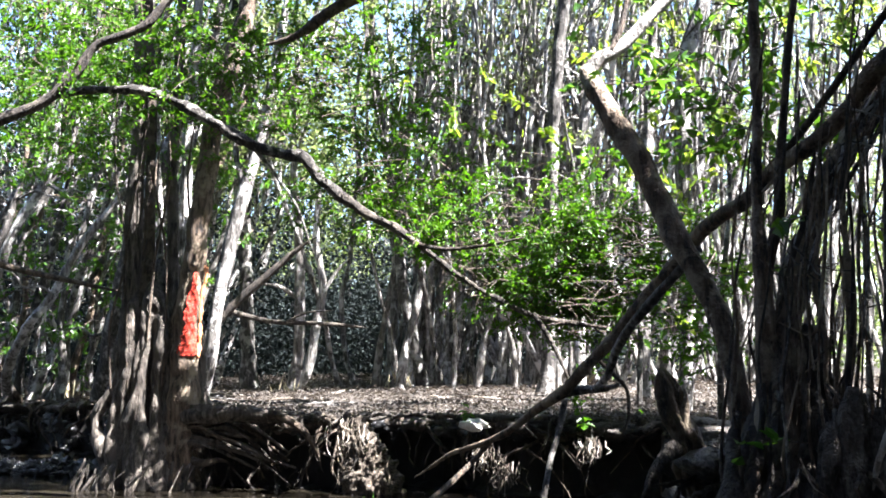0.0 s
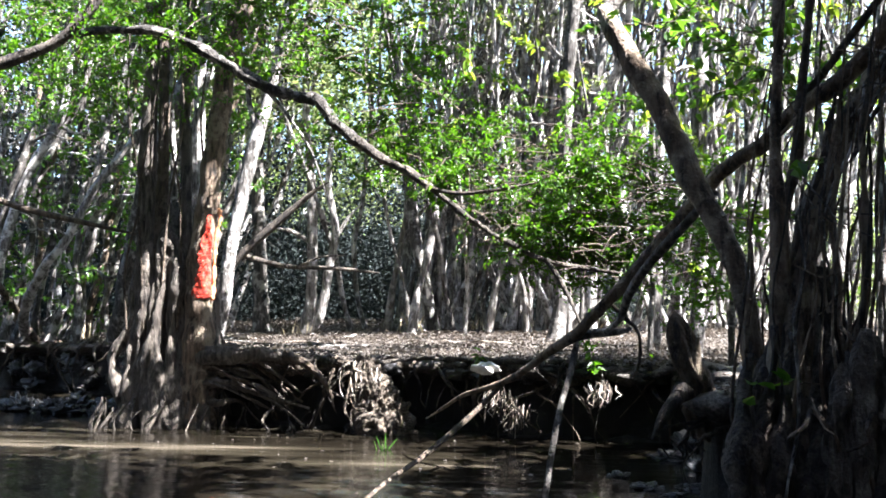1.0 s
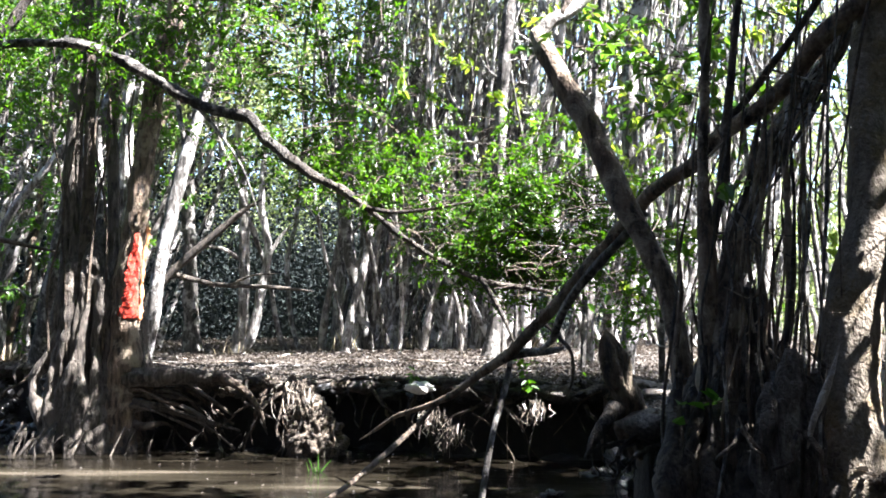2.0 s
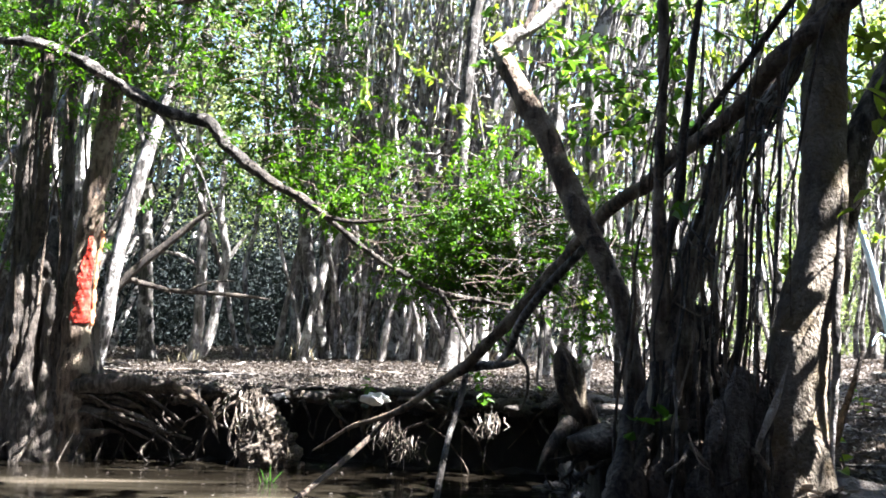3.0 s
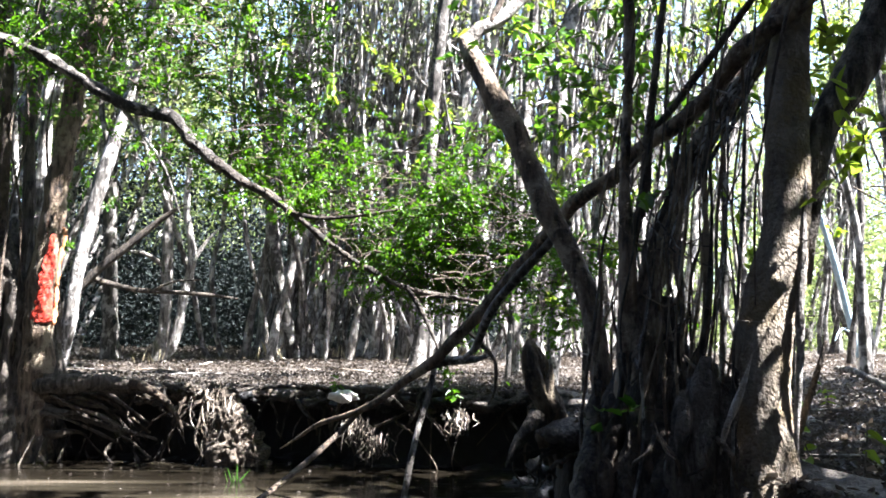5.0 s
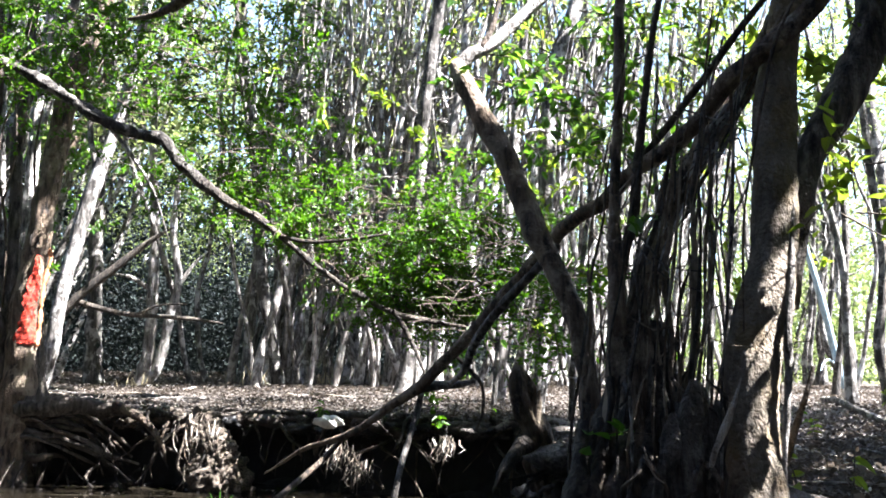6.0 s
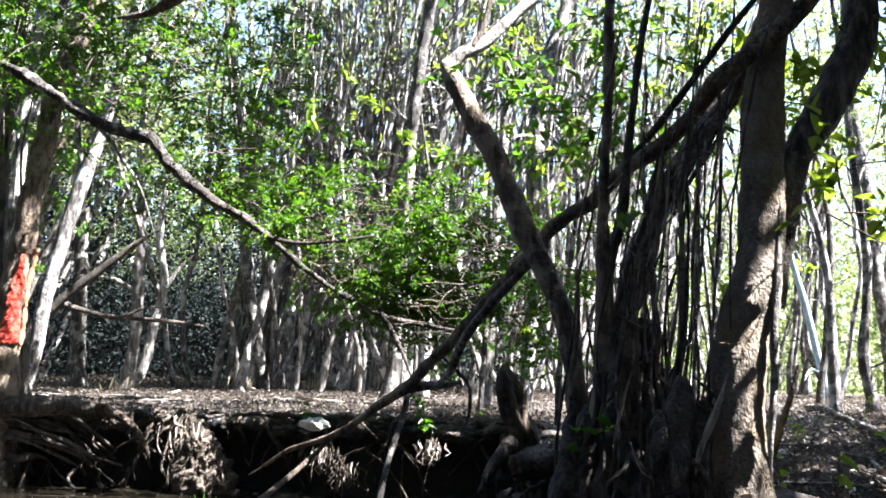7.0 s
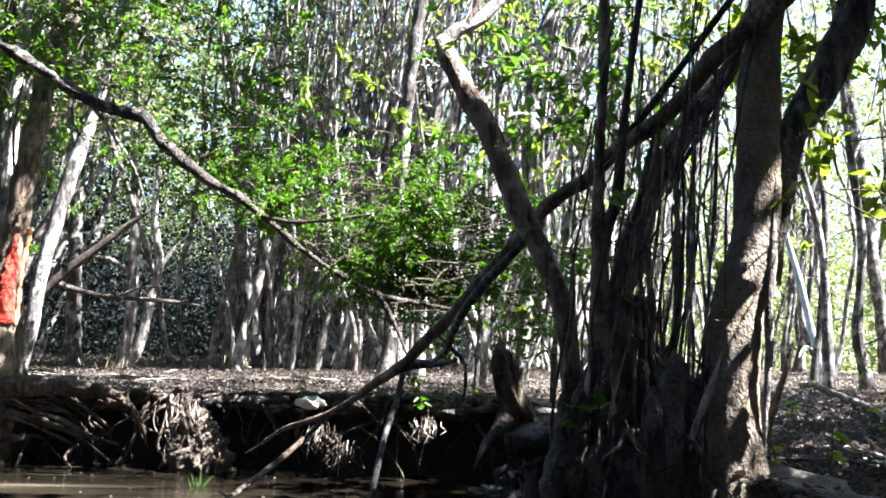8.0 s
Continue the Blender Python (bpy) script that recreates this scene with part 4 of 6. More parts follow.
add(tangle, "limb", [(2.1, 3.2, 3.3, 0.038), (1.85, 3.25, 2.88, 0.044), (1.61, 3.3, 2.58, 0.046), (1.45, 3.35, 2.41, 0.046), (1.33, 3.4, 2.3, 0.044), (1.24, 3.5, 2.22, 0.042), (1.15, 3.65, 2.08, 0.041), (1.04, 3.8, 1.99, 0.041), (0.96, 3.95, 1.95, 0.04), (0.86, 4.1, 1.84, 0.039), (0.75, 4.3, 1.78, 0.038), (0.67, 4.55, 1.7, 0.04), (0.56, 4.8, 1.55, 0.038), (0.44, 5.01, 1.41, 0.035), (0.29, 5.14, 1.23, 0.034), (0.12, 5.27, 1.05, 0.032), (0.02, 5.4, 0.94, 0.033),
                     (-0.15, 5.68, 0.82, 0.026), (-0.34, 5.87, 0.67, 0.022), (-0.54, 6.05, 0.57, 0.019), (-0.76, 6.23, 0.49, 0.015), (-0.94, 6.42, 0.37, 0.011), (-1.08, 6.6, 0.28, 0.005)], BARK_BROWN, "fallen limb slanting down to the creek", sides=16, step=0.04, rough=0.2, seed=32, ridge=0.12, furrows=7)
add(tangle, "limb", [(0.64, 4.1, 1.62, 0.022), (0.52, 4.32, 1.48, 0.023), (0.4, 4.54, 1.34, 0.025), (0.31, 4.76, 1.2, 0.026), (0.26, 4.98, 1.04, 0.019), (0.19, 5.2, 0.96, 0.012)], BARK_PALE, "pale dead limb", sides=9, step=0.05, seed=33)
add(tangle, "limb", [(-0.02, 5.45, 0.92, 0.026), (0.13, 5.4, 0.95, 0.029), (0.27, 5.3, 0.96, 0.022), (0.33, 5.2, 0.98, 0.010)], BARK_GREY, sides=9, step=0.05, seed=34)
add(tangle, "branch", [(0.03, 5.5, 0.91, 0.019), (-0.01, 5.4, 0.72, 0.018), (-0.07, 5.3, 0.53, 0.019), (-0.12, 5.2, 0.29, 0.018), (-0.18, 5.1, -0.1, 0.018)], BARK_GREY, sides=9, step=0.05, seed=35)
add(tangle, "branch", [(-0.46, 6.0, 0.6, 0.014), (-0.6, 6.05, 0.45, 0.018), (-0.78, 5.8, 0.29, 0.018), (-0.94, 5.4, 0.17, 0.017), (-1.04, 5, 0.12, 0.014), (-1.14, 4.6, 0.04, 0.011), (-1.24, 4.3, -0.06, 0.006)], BARK_DARK, "thin branch dipping into the water", sides=8, step=0.06, seed=36)
add(tangle, "branch", [(0.23, 5.28, 1.12, 0.011), (0.32, 5.27, 1.03, 0.013), (0.38, 5.23, 0.95, 0.011), (0.38, 5.2, 0.79, 0.009), (0.34, 5.18, 0.7, 0.005)], BARK_DARK, sides=7, step=0.04, seed=37)
add(tangle, "trunk", [(0.78, 3.75, -0.1, 0.073), (0.76, 3.8, 0.56, 0.059), (0.75, 3.85, 0.83, 0.052), (0.73, 3.9, 1.09, 0.050), (0.69, 3.95, 1.3, 0.051), (0.63, 4, 1.47, 0.054), (0.55, 4.05, 1.64, 0.059), (0.48, 4.1, 1.84, 0.056), (0.39, 4.15, 2.07, 0.055), (0.28, 4.2, 2.28, 0.052), (0.2, 4.25, 2.45, 0.046), (0.16, 4.3, 2.56, 0.036)], BARK_BROWN, "brown stem leaning out over the creek", sides=24, step=0.03, rough=0.16, seed=38, ridge=0.14, furrows=9)
# white bark puts full sun into this limb's colour
add(tangle, "limb", [(0.17, 4.29, 2.5, 0.034), (0.19, 4.3, 2.57, 0.039), (0.24, 4.31, 2.62, 0.039), (0.33, 4.33, 2.67, 0.037), (0.42, 4.34, 2.76, 0.032), (0.52, 4.36, 2.87, 0.029), (0.64, 4.37, 2.99, 0.027), (0.82, 4.39, 3.25, 0.022), (0.95, 4.4, 3.68, 0.012)], BARK_WHITE, "upper limb in bark whitened for a sunlit look", sides=10, step=0.05, seed=39)
add(tangle, "limb", [(0.29, 4.3, 2.65, 0.017), (0.34, 4.32, 2.76, 0.017), (0.38, 4.35, 2.93, 0.015), (0.42, 4.38, 3.18, 0.012), (0.42, 4.4, 3.57, 0.007)], BARK_DARK, sides=8, step=0.05, seed=41)
add(tangle, "stem", [(0.72, 3.5, -0.1, 0.052), (0.74, 3.5, 0.56, 0.040), (0.77, 3.52, 0.98, 0.037), (0.79, 3.54, 1.33, 0.032), (0.79, 3.57, 1.64, 0.023), (0.8, 3.59, 1.87, 0.023), (0.82, 3.61, 2.11, 0.022), (0.83, 3.63, 2.36, 0.022), (0.84, 3.66, 2.61, 0.021), (0.88, 3.68, 3, 0.016), (0.93, 3.7, 3.53, 0.010)], BARK_BROWN, sides=18, step=0.03, rough=0.25, seed=42, ridge=0.2, furrows=7)
add(tangle, "stem", [(0.78, 3.58, 1.0, 0.022), (0.8, 3.6, 1.28, 0.022), (0.83, 3.61, 1.49, 0.023), (0.88, 3.62, 1.67, 0.023), (0.9, 3.64, 1.86, 0.022), (0.92, 3.65, 2.02, 0.018), (0.95, 3.66, 2.24, 0.016), (0.99, 3.68, 2.51, 0.015), (1.04, 3.69, 2.76, 0.013), (1.13, 3.7, 3.25, 0.008)], BARK_DARK, sides=10, step=0.05, seed=43)
rg = np.random.default_rng(12)
for k in range(20):
    # crowded crooked suckers and aerial roots between the trunks
    x0 = rg.uniform(0.64, 1.08)
    y0 = rg.uniform(3.3, 3.85) - 0.15 * (x0 - 0.66)
    top, r = rg.uniform(0.8, 2.2), rg.uniform(0.004, 0.012) if k % 4 else rg.uniform(0.014, 0.022)
    pull = (1.05 + 0.35 * rg.random() - x0) * 0.35
    drift = np.cumsum(rg.normal(size=(9, 2)) * 0.024, axis=0)
    add(tangle, "sucker", [(x0 + rg.normal() * 0.05, y0, -0.1, r * 1.6)] + [(x0 + pull * f * f + drift[m, 0], y0 + 0.15 * f + drift[m, 1], 0.3 + (top - 0.3) * f, r * (1.15 - 0.6 * f) * rg.uniform(0.8, 1.25)) for m, f in enumerate((0.08, 0.2, 0.32, 0.44, 0.56, 0.68, 0.8, 0.9, 1.0))], (BARK_BROWN, BARK_DARK, BARK_BROWN, BARK_DARK)[k % 4], sides=7, step=0.05, rough=0.35, seed=60 + k)
for k in range(14):
    # thin reddish-brown stems standing before the trunks
    x0, y0, top = rg.uniform(0.66, 1.1), rg.uniform(3.2, 3.5), rg.uniform(1.2, 2.6)
    drift = np.cumsum(rg.normal(size=(9, 2)) * 0.02, axis=0)
    add(tangle, "sucker", [(x0 + 0.12 * (m / 8) ** 2 + drift[m, 0], y0 + drift[m, 1], 0.1 + (top - 0.1) * m / 8, rg.uniform(0.004, 0.008) * (1.2 - 0.07 * m)) for m in range(9)], (BARK_BROWN, ROOT, BARK_GREY, BARK_BROWN)[k % 4], sides=6, step=0.05, rough=0.4, seed=1500 + k)
for k in range(26):
    # short twisted roots and torn bark about the foot
    x0, z0 = rg.uniform(0.66, 1.12), rg.uniform(0.35, 1.05)
    y0, a = rg.uniform(3.08, 3.3), rg.uniform(-1.2, 1.2)
    ln = rg.uniform(0.06, 0.2)
    add(tangle, "rootlet", [(x0, y0 + 0.08, z0, 0.008), (x0 + 0.4 * ln * math.sin(a), y0, z0 - 0.35 * ln, rg.uniform(0.005, 0.011)), (x0 + 0.7 * ln * math.sin(a) + rg.normal() * 0.02, y0 + 0.01, z0 - 0.7 * ln, 0.006), (x0 + ln * math.sin(a) * 0.8, y0 + 0.06, z0 - ln, 0.006)], (ROOT, BARK_BROWN, BARK_DARK)[k % 3], sides=7, step=0.03, rough=0.5, seed=1100 + k)
for k in range(11):
    x0 = 0.58 + 0.045 * k
    top = rg.uniform(0.7, 1.05)
    add(tangle, "root_rib", [(x0 - 0.06 + rg.normal() * 0.05, 3.12 + rg.uniform(0, 0.25), 0.0, rg.uniform(0.05, 0.09)), (x0 + rg.normal() * 0.03, 3.27 + rg.normal() * 0.05, 0.35, 0.055), (x0 + 0.02, 3.36 + rg.normal() * 0.05, 0.3 + top * 0.35, 0.042), (x0 + 0.05 + rg.normal() * 0.03, 3.42, top * 0.85, 0.026), (x0 + 0.08, 3.48, top, 0.012)], (ROOT, BARK_DARK)[k % 2], sides=16, step=0.03, rough=0.55, seed=100 + k, ridge=0.35, furrows=7)
for k in range(8):
    x0 = rg.uniform(0.95, 1.5)
    z0 = 1.75 + (x0 - 0.95) * 1.6
    drift = np.cumsum(rg.normal(size=(7, 2)) * 0.03, axis=0)
    add(tangle, "vine", [(x0 - 0.02 * m + drift[m, 0], 3.5 + 0.4 * drift[m, 1], z0 - 0.22 * m, rg.uniform(0.003, 0.006)) for m in range(7)], (BARK_GREY, BARK_BROWN)[k % 2], "thin hanging vine", sides=5, step=0.06, rough=0.3, seed=120 + k)
LEAN = np.array([(0.85, 3.48, 1.0), (0.96, 3.7, 1.49), (1.15, 3.88, 1.84), (1.43, 4.0, 2.27), (1.8, 4.07, 2.98)])
for k in range(18):
    # strips of loose bark and vine stems clinging to the leaning trunk
    f0 = rg.uniform(0, 2.6)
    side, pts = rg.uniform(-0.06, 0.06), []
    for f in np.linspace(f0, min(f0 + rg.uniform(0.6, 1.6), 4), 6):
        p = np.array([np.interp(f, range(5), LEAN[:, m]) for m in range(3)])
        pts.append((p[0] + side + rg.normal() * 0.012, p[1] - 0.068 + rg.normal() * 0.008, p[2], rg.uniform(0.003, 0.009)))
    add(tangle, "bark_strip", pts, (BARK_GREY, BARK_BROWN, BARK_PALE)[k % 3], "loose strip of bark", sides=6, step=0.04, rough=0.4, seed=1200 + k)
for k in range(34):
    # bare crooked twigs among the stems
    p, w = np.array((rg.uniform(0.7, 1.35), rg.uniform(3.3, 3.9), rg.uniform(0.9, 2.3))), rg.normal(size=3) * (1, 0.5, 0.8)
    steps = np.cumsum(rg.normal(size=(5, 3)) * 0.025 + w / np.linalg.norm(w) * rg.uniform(0.04, 0.09), axis=0)
    add(tangle, "twig", [(*p, 0.004)] + [(*(p + s), 0.0035 - 0.0005 * m) for m, s in enumerate(steps)], (BARK_GREY, BARK_BROWN)[k % 2], sides=5, step=0.05, rough=0.3, seed=1250 + k)
add(tangle, "root_stub", [(1.02, 3.15, 0.68, 0.004), (1.035, 3.13, 0.77, 0.009), (1.07, 3.12, 0.86, 0.011), (1.095, 3.11, 0.93, 0.007), (1.13, 3.12, 1.03, 0.002)], DEADWOOD, "torn pale splinter", sides=9, step=0.02, rough=0.45, seed=141)
add(tangle, "shoot", [(0.78, 3.1, 0.79, 0.003), (0.8, 3.1, 0.73, 0.003), (0.82, 3.1, 0.69, 0.003), (0.85, 3.1, 0.67, 0.002)], DEADWOOD, "pale curled shoot", sides=6, step=0.02, seed=142)
add(tangle, "limb", [(0.96, 4.2, 1.98, 0.012), (1.1, 4.15, 2.12, 0.016), (1.22, 4.1, 2.28, 0.018), (1.33, 4.0, 2.44, 0.018), (1.45, 3.9, 2.62, 0.016), (1.56, 3.7, 2.78, 0.013), (1.66, 3.6, 2.98, 0.009)], BARK_DARK, "thin dark limb beside the fallen one", sides=8, step=0.05, seed=143)
add(tangle, "vine", [(1.45, 3.3, 2.52, 0.006), (1.36, 3.28, 2.33, 0.007), (1.3, 3.27, 2.1, 0.006), (1.25, 3.27, 1.85, 0.006), (1.21, 3.27, 1.6, 0.005), (1.2, 3.27, 1.2, 0.004)], BARK_BROWN, "reddish pale hanging vine", sides=7, step=0.04, rough=0.3, seed=144)


def tangle_foliage():
    rng = np.random.default_rng(44)
    starts, ways = [], []
    for _ in range(125):
        starts.append(np.array((rng.uniform(0.2, 1.5), rng.uniform(4.2, 5.2), rng.uniform(2.1, 4.0))))
        ways.append(np.array((rng.normal(), rng.normal() * 0.7, rng.normal() * 0.5 - 0.1)))
    for _ in range(14):
        starts.append(np.array((rng.uniform(0.85, 1.25), rng.uniform(6.0, 7.2), rng.uniform(1.1, 1.8))))
        ways.append(np.array((rng.normal(), rng.normal(), rng.normal() * 0.5)))
    for _ in range(2):
        starts.append(np.array((rng.uniform(0.75, 1.05), rng.uniform(3.2, 3.4), rng.uniform(0.8, 1.9))))
        ways.append(np.array((rng.normal(), -0.4, rng.normal() * 0.5)))
    t, lv = twigs(starts, ways, 0.3, 8, 0.075, rng, 0.6, 0.52, 0.004)
    spray = tagged(part("twig_spray", t, BARK_DARK, tangle), kind="stuff")
    tagged(part("foliage", lv, LEAF_DARK, spray, "large green leaves in a shade-darkened colour", False), kind="stuff")


tangle_foliage()

# ---------------------------------------------------------------- the big forked tree on the bank
big = thing("swamp_tree", 1.3, 3.35, 0.45, "stout forked grey tree with a sunlit flank and spreading root", "tree")
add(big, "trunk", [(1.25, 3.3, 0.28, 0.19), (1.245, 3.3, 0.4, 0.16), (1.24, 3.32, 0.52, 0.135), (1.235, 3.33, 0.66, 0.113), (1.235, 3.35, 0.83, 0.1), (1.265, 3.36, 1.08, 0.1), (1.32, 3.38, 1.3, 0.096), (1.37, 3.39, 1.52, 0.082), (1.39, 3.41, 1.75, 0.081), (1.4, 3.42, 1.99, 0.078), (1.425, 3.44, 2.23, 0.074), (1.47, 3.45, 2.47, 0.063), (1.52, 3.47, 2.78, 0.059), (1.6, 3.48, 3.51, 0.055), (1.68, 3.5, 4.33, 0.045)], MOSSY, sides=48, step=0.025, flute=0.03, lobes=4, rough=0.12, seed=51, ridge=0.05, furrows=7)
add(big, "limb", [(1.44, 3.41, 1.3, 0.027), (1.47, 3.42, 1.49, 0.032), (1.51, 3.44, 1.69, 0.042), (1.55, 3.46, 1.89, 0.056), (1.66, 3.48, 2.08, 0.074), (1.77, 3.5, 2.26, 0.081), (1.86, 3.52, 2.45, 0.079), (1.9, 3.54, 2.68, 0.071), (1.93, 3.56, 3, 0.066), (2.05, 3.58, 3.6, 0.054), (2.23, 3.6, 4.32, 0.040)], BARK_OLD, "thick dark forked limb", sides=26, step=0.03, rough=0.12, seed=52, ridge=0.06, furrows=9)
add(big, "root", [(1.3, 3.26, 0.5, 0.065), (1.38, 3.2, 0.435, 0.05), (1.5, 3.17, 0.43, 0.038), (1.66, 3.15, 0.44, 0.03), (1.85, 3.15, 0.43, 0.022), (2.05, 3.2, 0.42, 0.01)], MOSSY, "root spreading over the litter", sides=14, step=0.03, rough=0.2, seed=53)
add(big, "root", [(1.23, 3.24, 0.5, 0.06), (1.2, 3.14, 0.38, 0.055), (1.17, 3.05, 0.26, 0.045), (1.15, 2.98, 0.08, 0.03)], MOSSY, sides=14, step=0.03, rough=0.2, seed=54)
add(big, "sucker", [(1.36, 3.42, 0.5, 0.02), (1.39, 3.42, 0.68, 0.018), (1.44, 3.43, 0.82, 0.016), (1.5, 3.45, 0.96, 0.012), (1.54, 3.46, 1.08, 0.006)], BARK_DARK, "short dark side shoot", sides=9, step=0.03, rough=0.2, seed=56)
add(big, "vine", [(1.34, 3.27, 0.62, 0.008), (1.335, 3.262, 0.75, 0.012), (1.347, 3.262, 0.9, 0.015), (1.36, 3.262, 1.05, 0.013), (1.365, 3.27, 1.2, 0.016), (1.39, 3.295, 1.36, 0.012), (1.41, 3.32, 1.52, 0.01), (1.44, 3.35, 1.8, 0.005)], BARK_WHITE, "pale vine stem up the sunlit flank", sides=9, step=0.03, rough=0.3, seed=55)


def big_foliage():
    rng = np.random.default_rng(48)
    starts = [np.array((rng.uniform(1.5, 2.6), rng.uniform(3.3, 4.4), rng.uniform(2.3, 4.2))) for _ in range(60)]
    starts += [np.array((rng.uniform(1.5, 4.5), rng.uniform(2.2, 5.0), rng.uniform(3.2, 6.0))) for _ in range(240)]
    ok = sunlit_gaps(np.array(starts))
    starts = [p for p, k in zip(starts, ok) if k]
    starts += [np.array((rng.uniform(1.55, 1.85), rng.uniform(3.15, 3.35), rng.uniform(1.62, 1.85))) for _ in range(6)]
    ways = [np.array((rng.normal() + 0.3, rng.normal(), rng.normal() * 0.5)) for _ in starts]
    t, lv = twigs(starts, ways, 0.45, 16, 0.085, rng, 0.6, 0.5, 0.004)
    spray = tagged(part("twig_spray", t, BARK_DARK, big), kind="stuff")
    tagged(part("foliage", lv, LEAF_SUN, spray, "yellow-green leaves with sun put into their colour", False), kind="stuff")


big_foliage()

# ---------------------------------------------------------------- single trees that can be told apart
def lone_tree(label, mat, limbs, crown, seed, leaf_mat=LEAF_FAR, low=0, bare=3):
    x, y, z, _ = limbs[0][0]
    t = thing("swamp_tree", x, y, z, label, "tree", "trees of the flooded forest")
    rng = np.random.default_rng(seed)
    for k, c in enumerate(limbs):
        add(t, "trunk" if k == 0 else "limb", c, mat, sides=10, step=0.12, rough=0.16, seed=seed + k)
    line = spline(limbs[0], 0.15)
    for k in range(bare):
        # bare crooked branches low on the trunk
        p = line[int(rng.uniform(0.12, 0.6) * (len(line) - 1))]
        w = rng.normal(size=3) * (1, 0.7, 0.35) + (0, 0, 0.15)
        steps = p[:3] + np.cumsum(w / np.linalg.norm(w) * rng.uniform(0.12, 0.3) + rng.normal(size=(4, 3)) * 0.07, axis=0)
        r = min(p[3] * 0.4, 0.024) * rng.uniform(0.5, 1.0)
        add(t, "branch", [(*p[:3], r)] + [(*s, r * (0.85 - 0.2 * m)) for m, s in enumerate(steps)], mat, sides=6, step=0.08, rough=0.25, seed=seed + 40 + k)
    if crown:
        top = np.array(limbs[0][-1][:3])
        starts = [top + rng.normal(size=3) * (0.9, 0.9, 1.0) for _ in range(crown)]
        starts += [np.array(limbs[0][int(rng.integers(2, len(limbs[0])))][:3]) + rng.normal(size=3) * (0.45, 0.4, 0.5) for _ in range(low)]
        ways = [rng.normal(size=3) for _ in starts]
        tw, lv = twigs(starts, ways, 0.5, 20, 0.085, rng, 0.6, 0.5, 0.006)
        spray = tagged(part("twig_spray", tw, mat, t), kind="stuff")
        tagged(part("crown", lv, leaf_mat, spray, "", False), kind="stuff")
    return t


lone_tree("slanting pale tree with a sunlit trunk", BARK_PALE, [[(-4.6, 11, 0.6, 0.111), (-4.45, 11, 1.16, 0.089), (-4.39, 11, 1.74, 0.085), (-4.28, 11, 2.33, 0.085), (-4.16, 11, 2.92, 0.089), (-4.06, 11, 3.29, 0.089), (-3.95, 11, 3.67, 0.076), (-3.77, 11, 4.42, 0.064), (-3.56, 11, 5.58, 0.051), (-3.3, 11, 7, 0.034)], [(-4.02, 11, 3.4, 0.051), (-4.15, 11, 3.8, 0.038), (-4.2, 11, 4.4, 0.025)]], 26, 201)
lone_tree("dark straight tree with a thick foot", BARK_GREY, [[(-4.81, 13.5, 0.6, 0.19), (-4.81, 13.5, 0.78, 0.165), (-4.82, 13.5, 1, 0.133), (-4.85, 13.5, 1.52, 0.116), (-4.89, 13.5, 2.42, 0.108), (-4.94, 13.5, 3.79, 0.1), (-4.91, 13.5, 5.19, 0.092), (-4.85, 13.5, 7.11, 0.06)]], 26, 202)
# darkest bark makes the leaning tree a shaded silhouette
lone_tree("broken tree leaning across its neighbours, darkened to a silhouette", ROOT, [[(-5.3, 12.2, 0.55, 0.065), (-5.15, 12.2, 1.2, 0.058), (-4.88, 12.2, 1.65, 0.054), (-4.55, 12.2, 2.01, 0.053), (-4.22, 12.2, 2.29, 0.053), (-3.89, 12.2, 2.57, 0.047), (-3.6, 12.2, 2.8, 0.035), (-3.39, 12.2, 2.92, 0.011)], [(-4.7, 12.2, 1.9, 0.036), (-4.57, 12.45, 1.84, 0.040), (-4.14, 12.5, 1.74, 0.035), (-3.63, 12.5, 1.71, 0.032), (-3.13, 12.5, 1.68, 0.027), (-2.71, 12.5, 1.63, 0.009)], [(-3.9, 12.5, 1.73, 0.022), (-3.6, 12.45, 1.86, 0.014), (-3.2, 12.4, 1.88, 0.006)]], 0, 203)
lone_tree("forked tree in sunlit-toned white bark", BARK_WHITE, [[(-3.94, 13, 0.6, 0.15), (-3.92, 13, 0.83, 0.127), (-3.88, 13, 1.16, 0.093), (-3.86, 13, 1.75, 0.08), (-3.87, 13, 2.52, 0.077), (-3.91, 13, 3.4, 0.061), (-3.99, 13, 4.28, 0.052), (-3.96, 13, 5.91, 0.035)], [(-3.88, 13, 0.78, 0.08), (-3.77, 13, 0.93, 0.084), (-3.67, 13, 1.24, 0.076), (-3.6, 13, 1.75, 0.068), (-3.5, 13, 2.26, 0.06), (-3.62, 13, 3.04, 0.052), (-3.54, 13, 4.09, 0.03)], [(-3.86, 13, 2.1, 0.04), (-4.2, 12.9, 2.3, 0.03), (-4.5, 12.9, 2.32, 0.012)], [(-3.55, 13, 2.1, 0.035), (-3.3, 13, 2.5, 0.025), (-3.1, 13, 2.7, 0.01)]], 24, 204)
lone_tree("tall straight tree, dark below and pale above", BARK_GREY, [[(-0.22, 11, 0.5, 0.15), (-0.18, 11, 0.72, 0.12), (-0.12, 11, 1.13, 0.09), (-0.08, 11, 1.68, 0.077), (-0.07, 11, 2.45, 0.07), (-0.03, 11, 3.31, 0.071), (-0.01, 11, 3.89, 0.078), (0.05, 11, 4.62, 0.079), (0.13, 11, 5.37, 0.08), (0.22, 11, 5.97, 0.073), (0.38, 11, 7.28, 0.05)]], 26, 205)
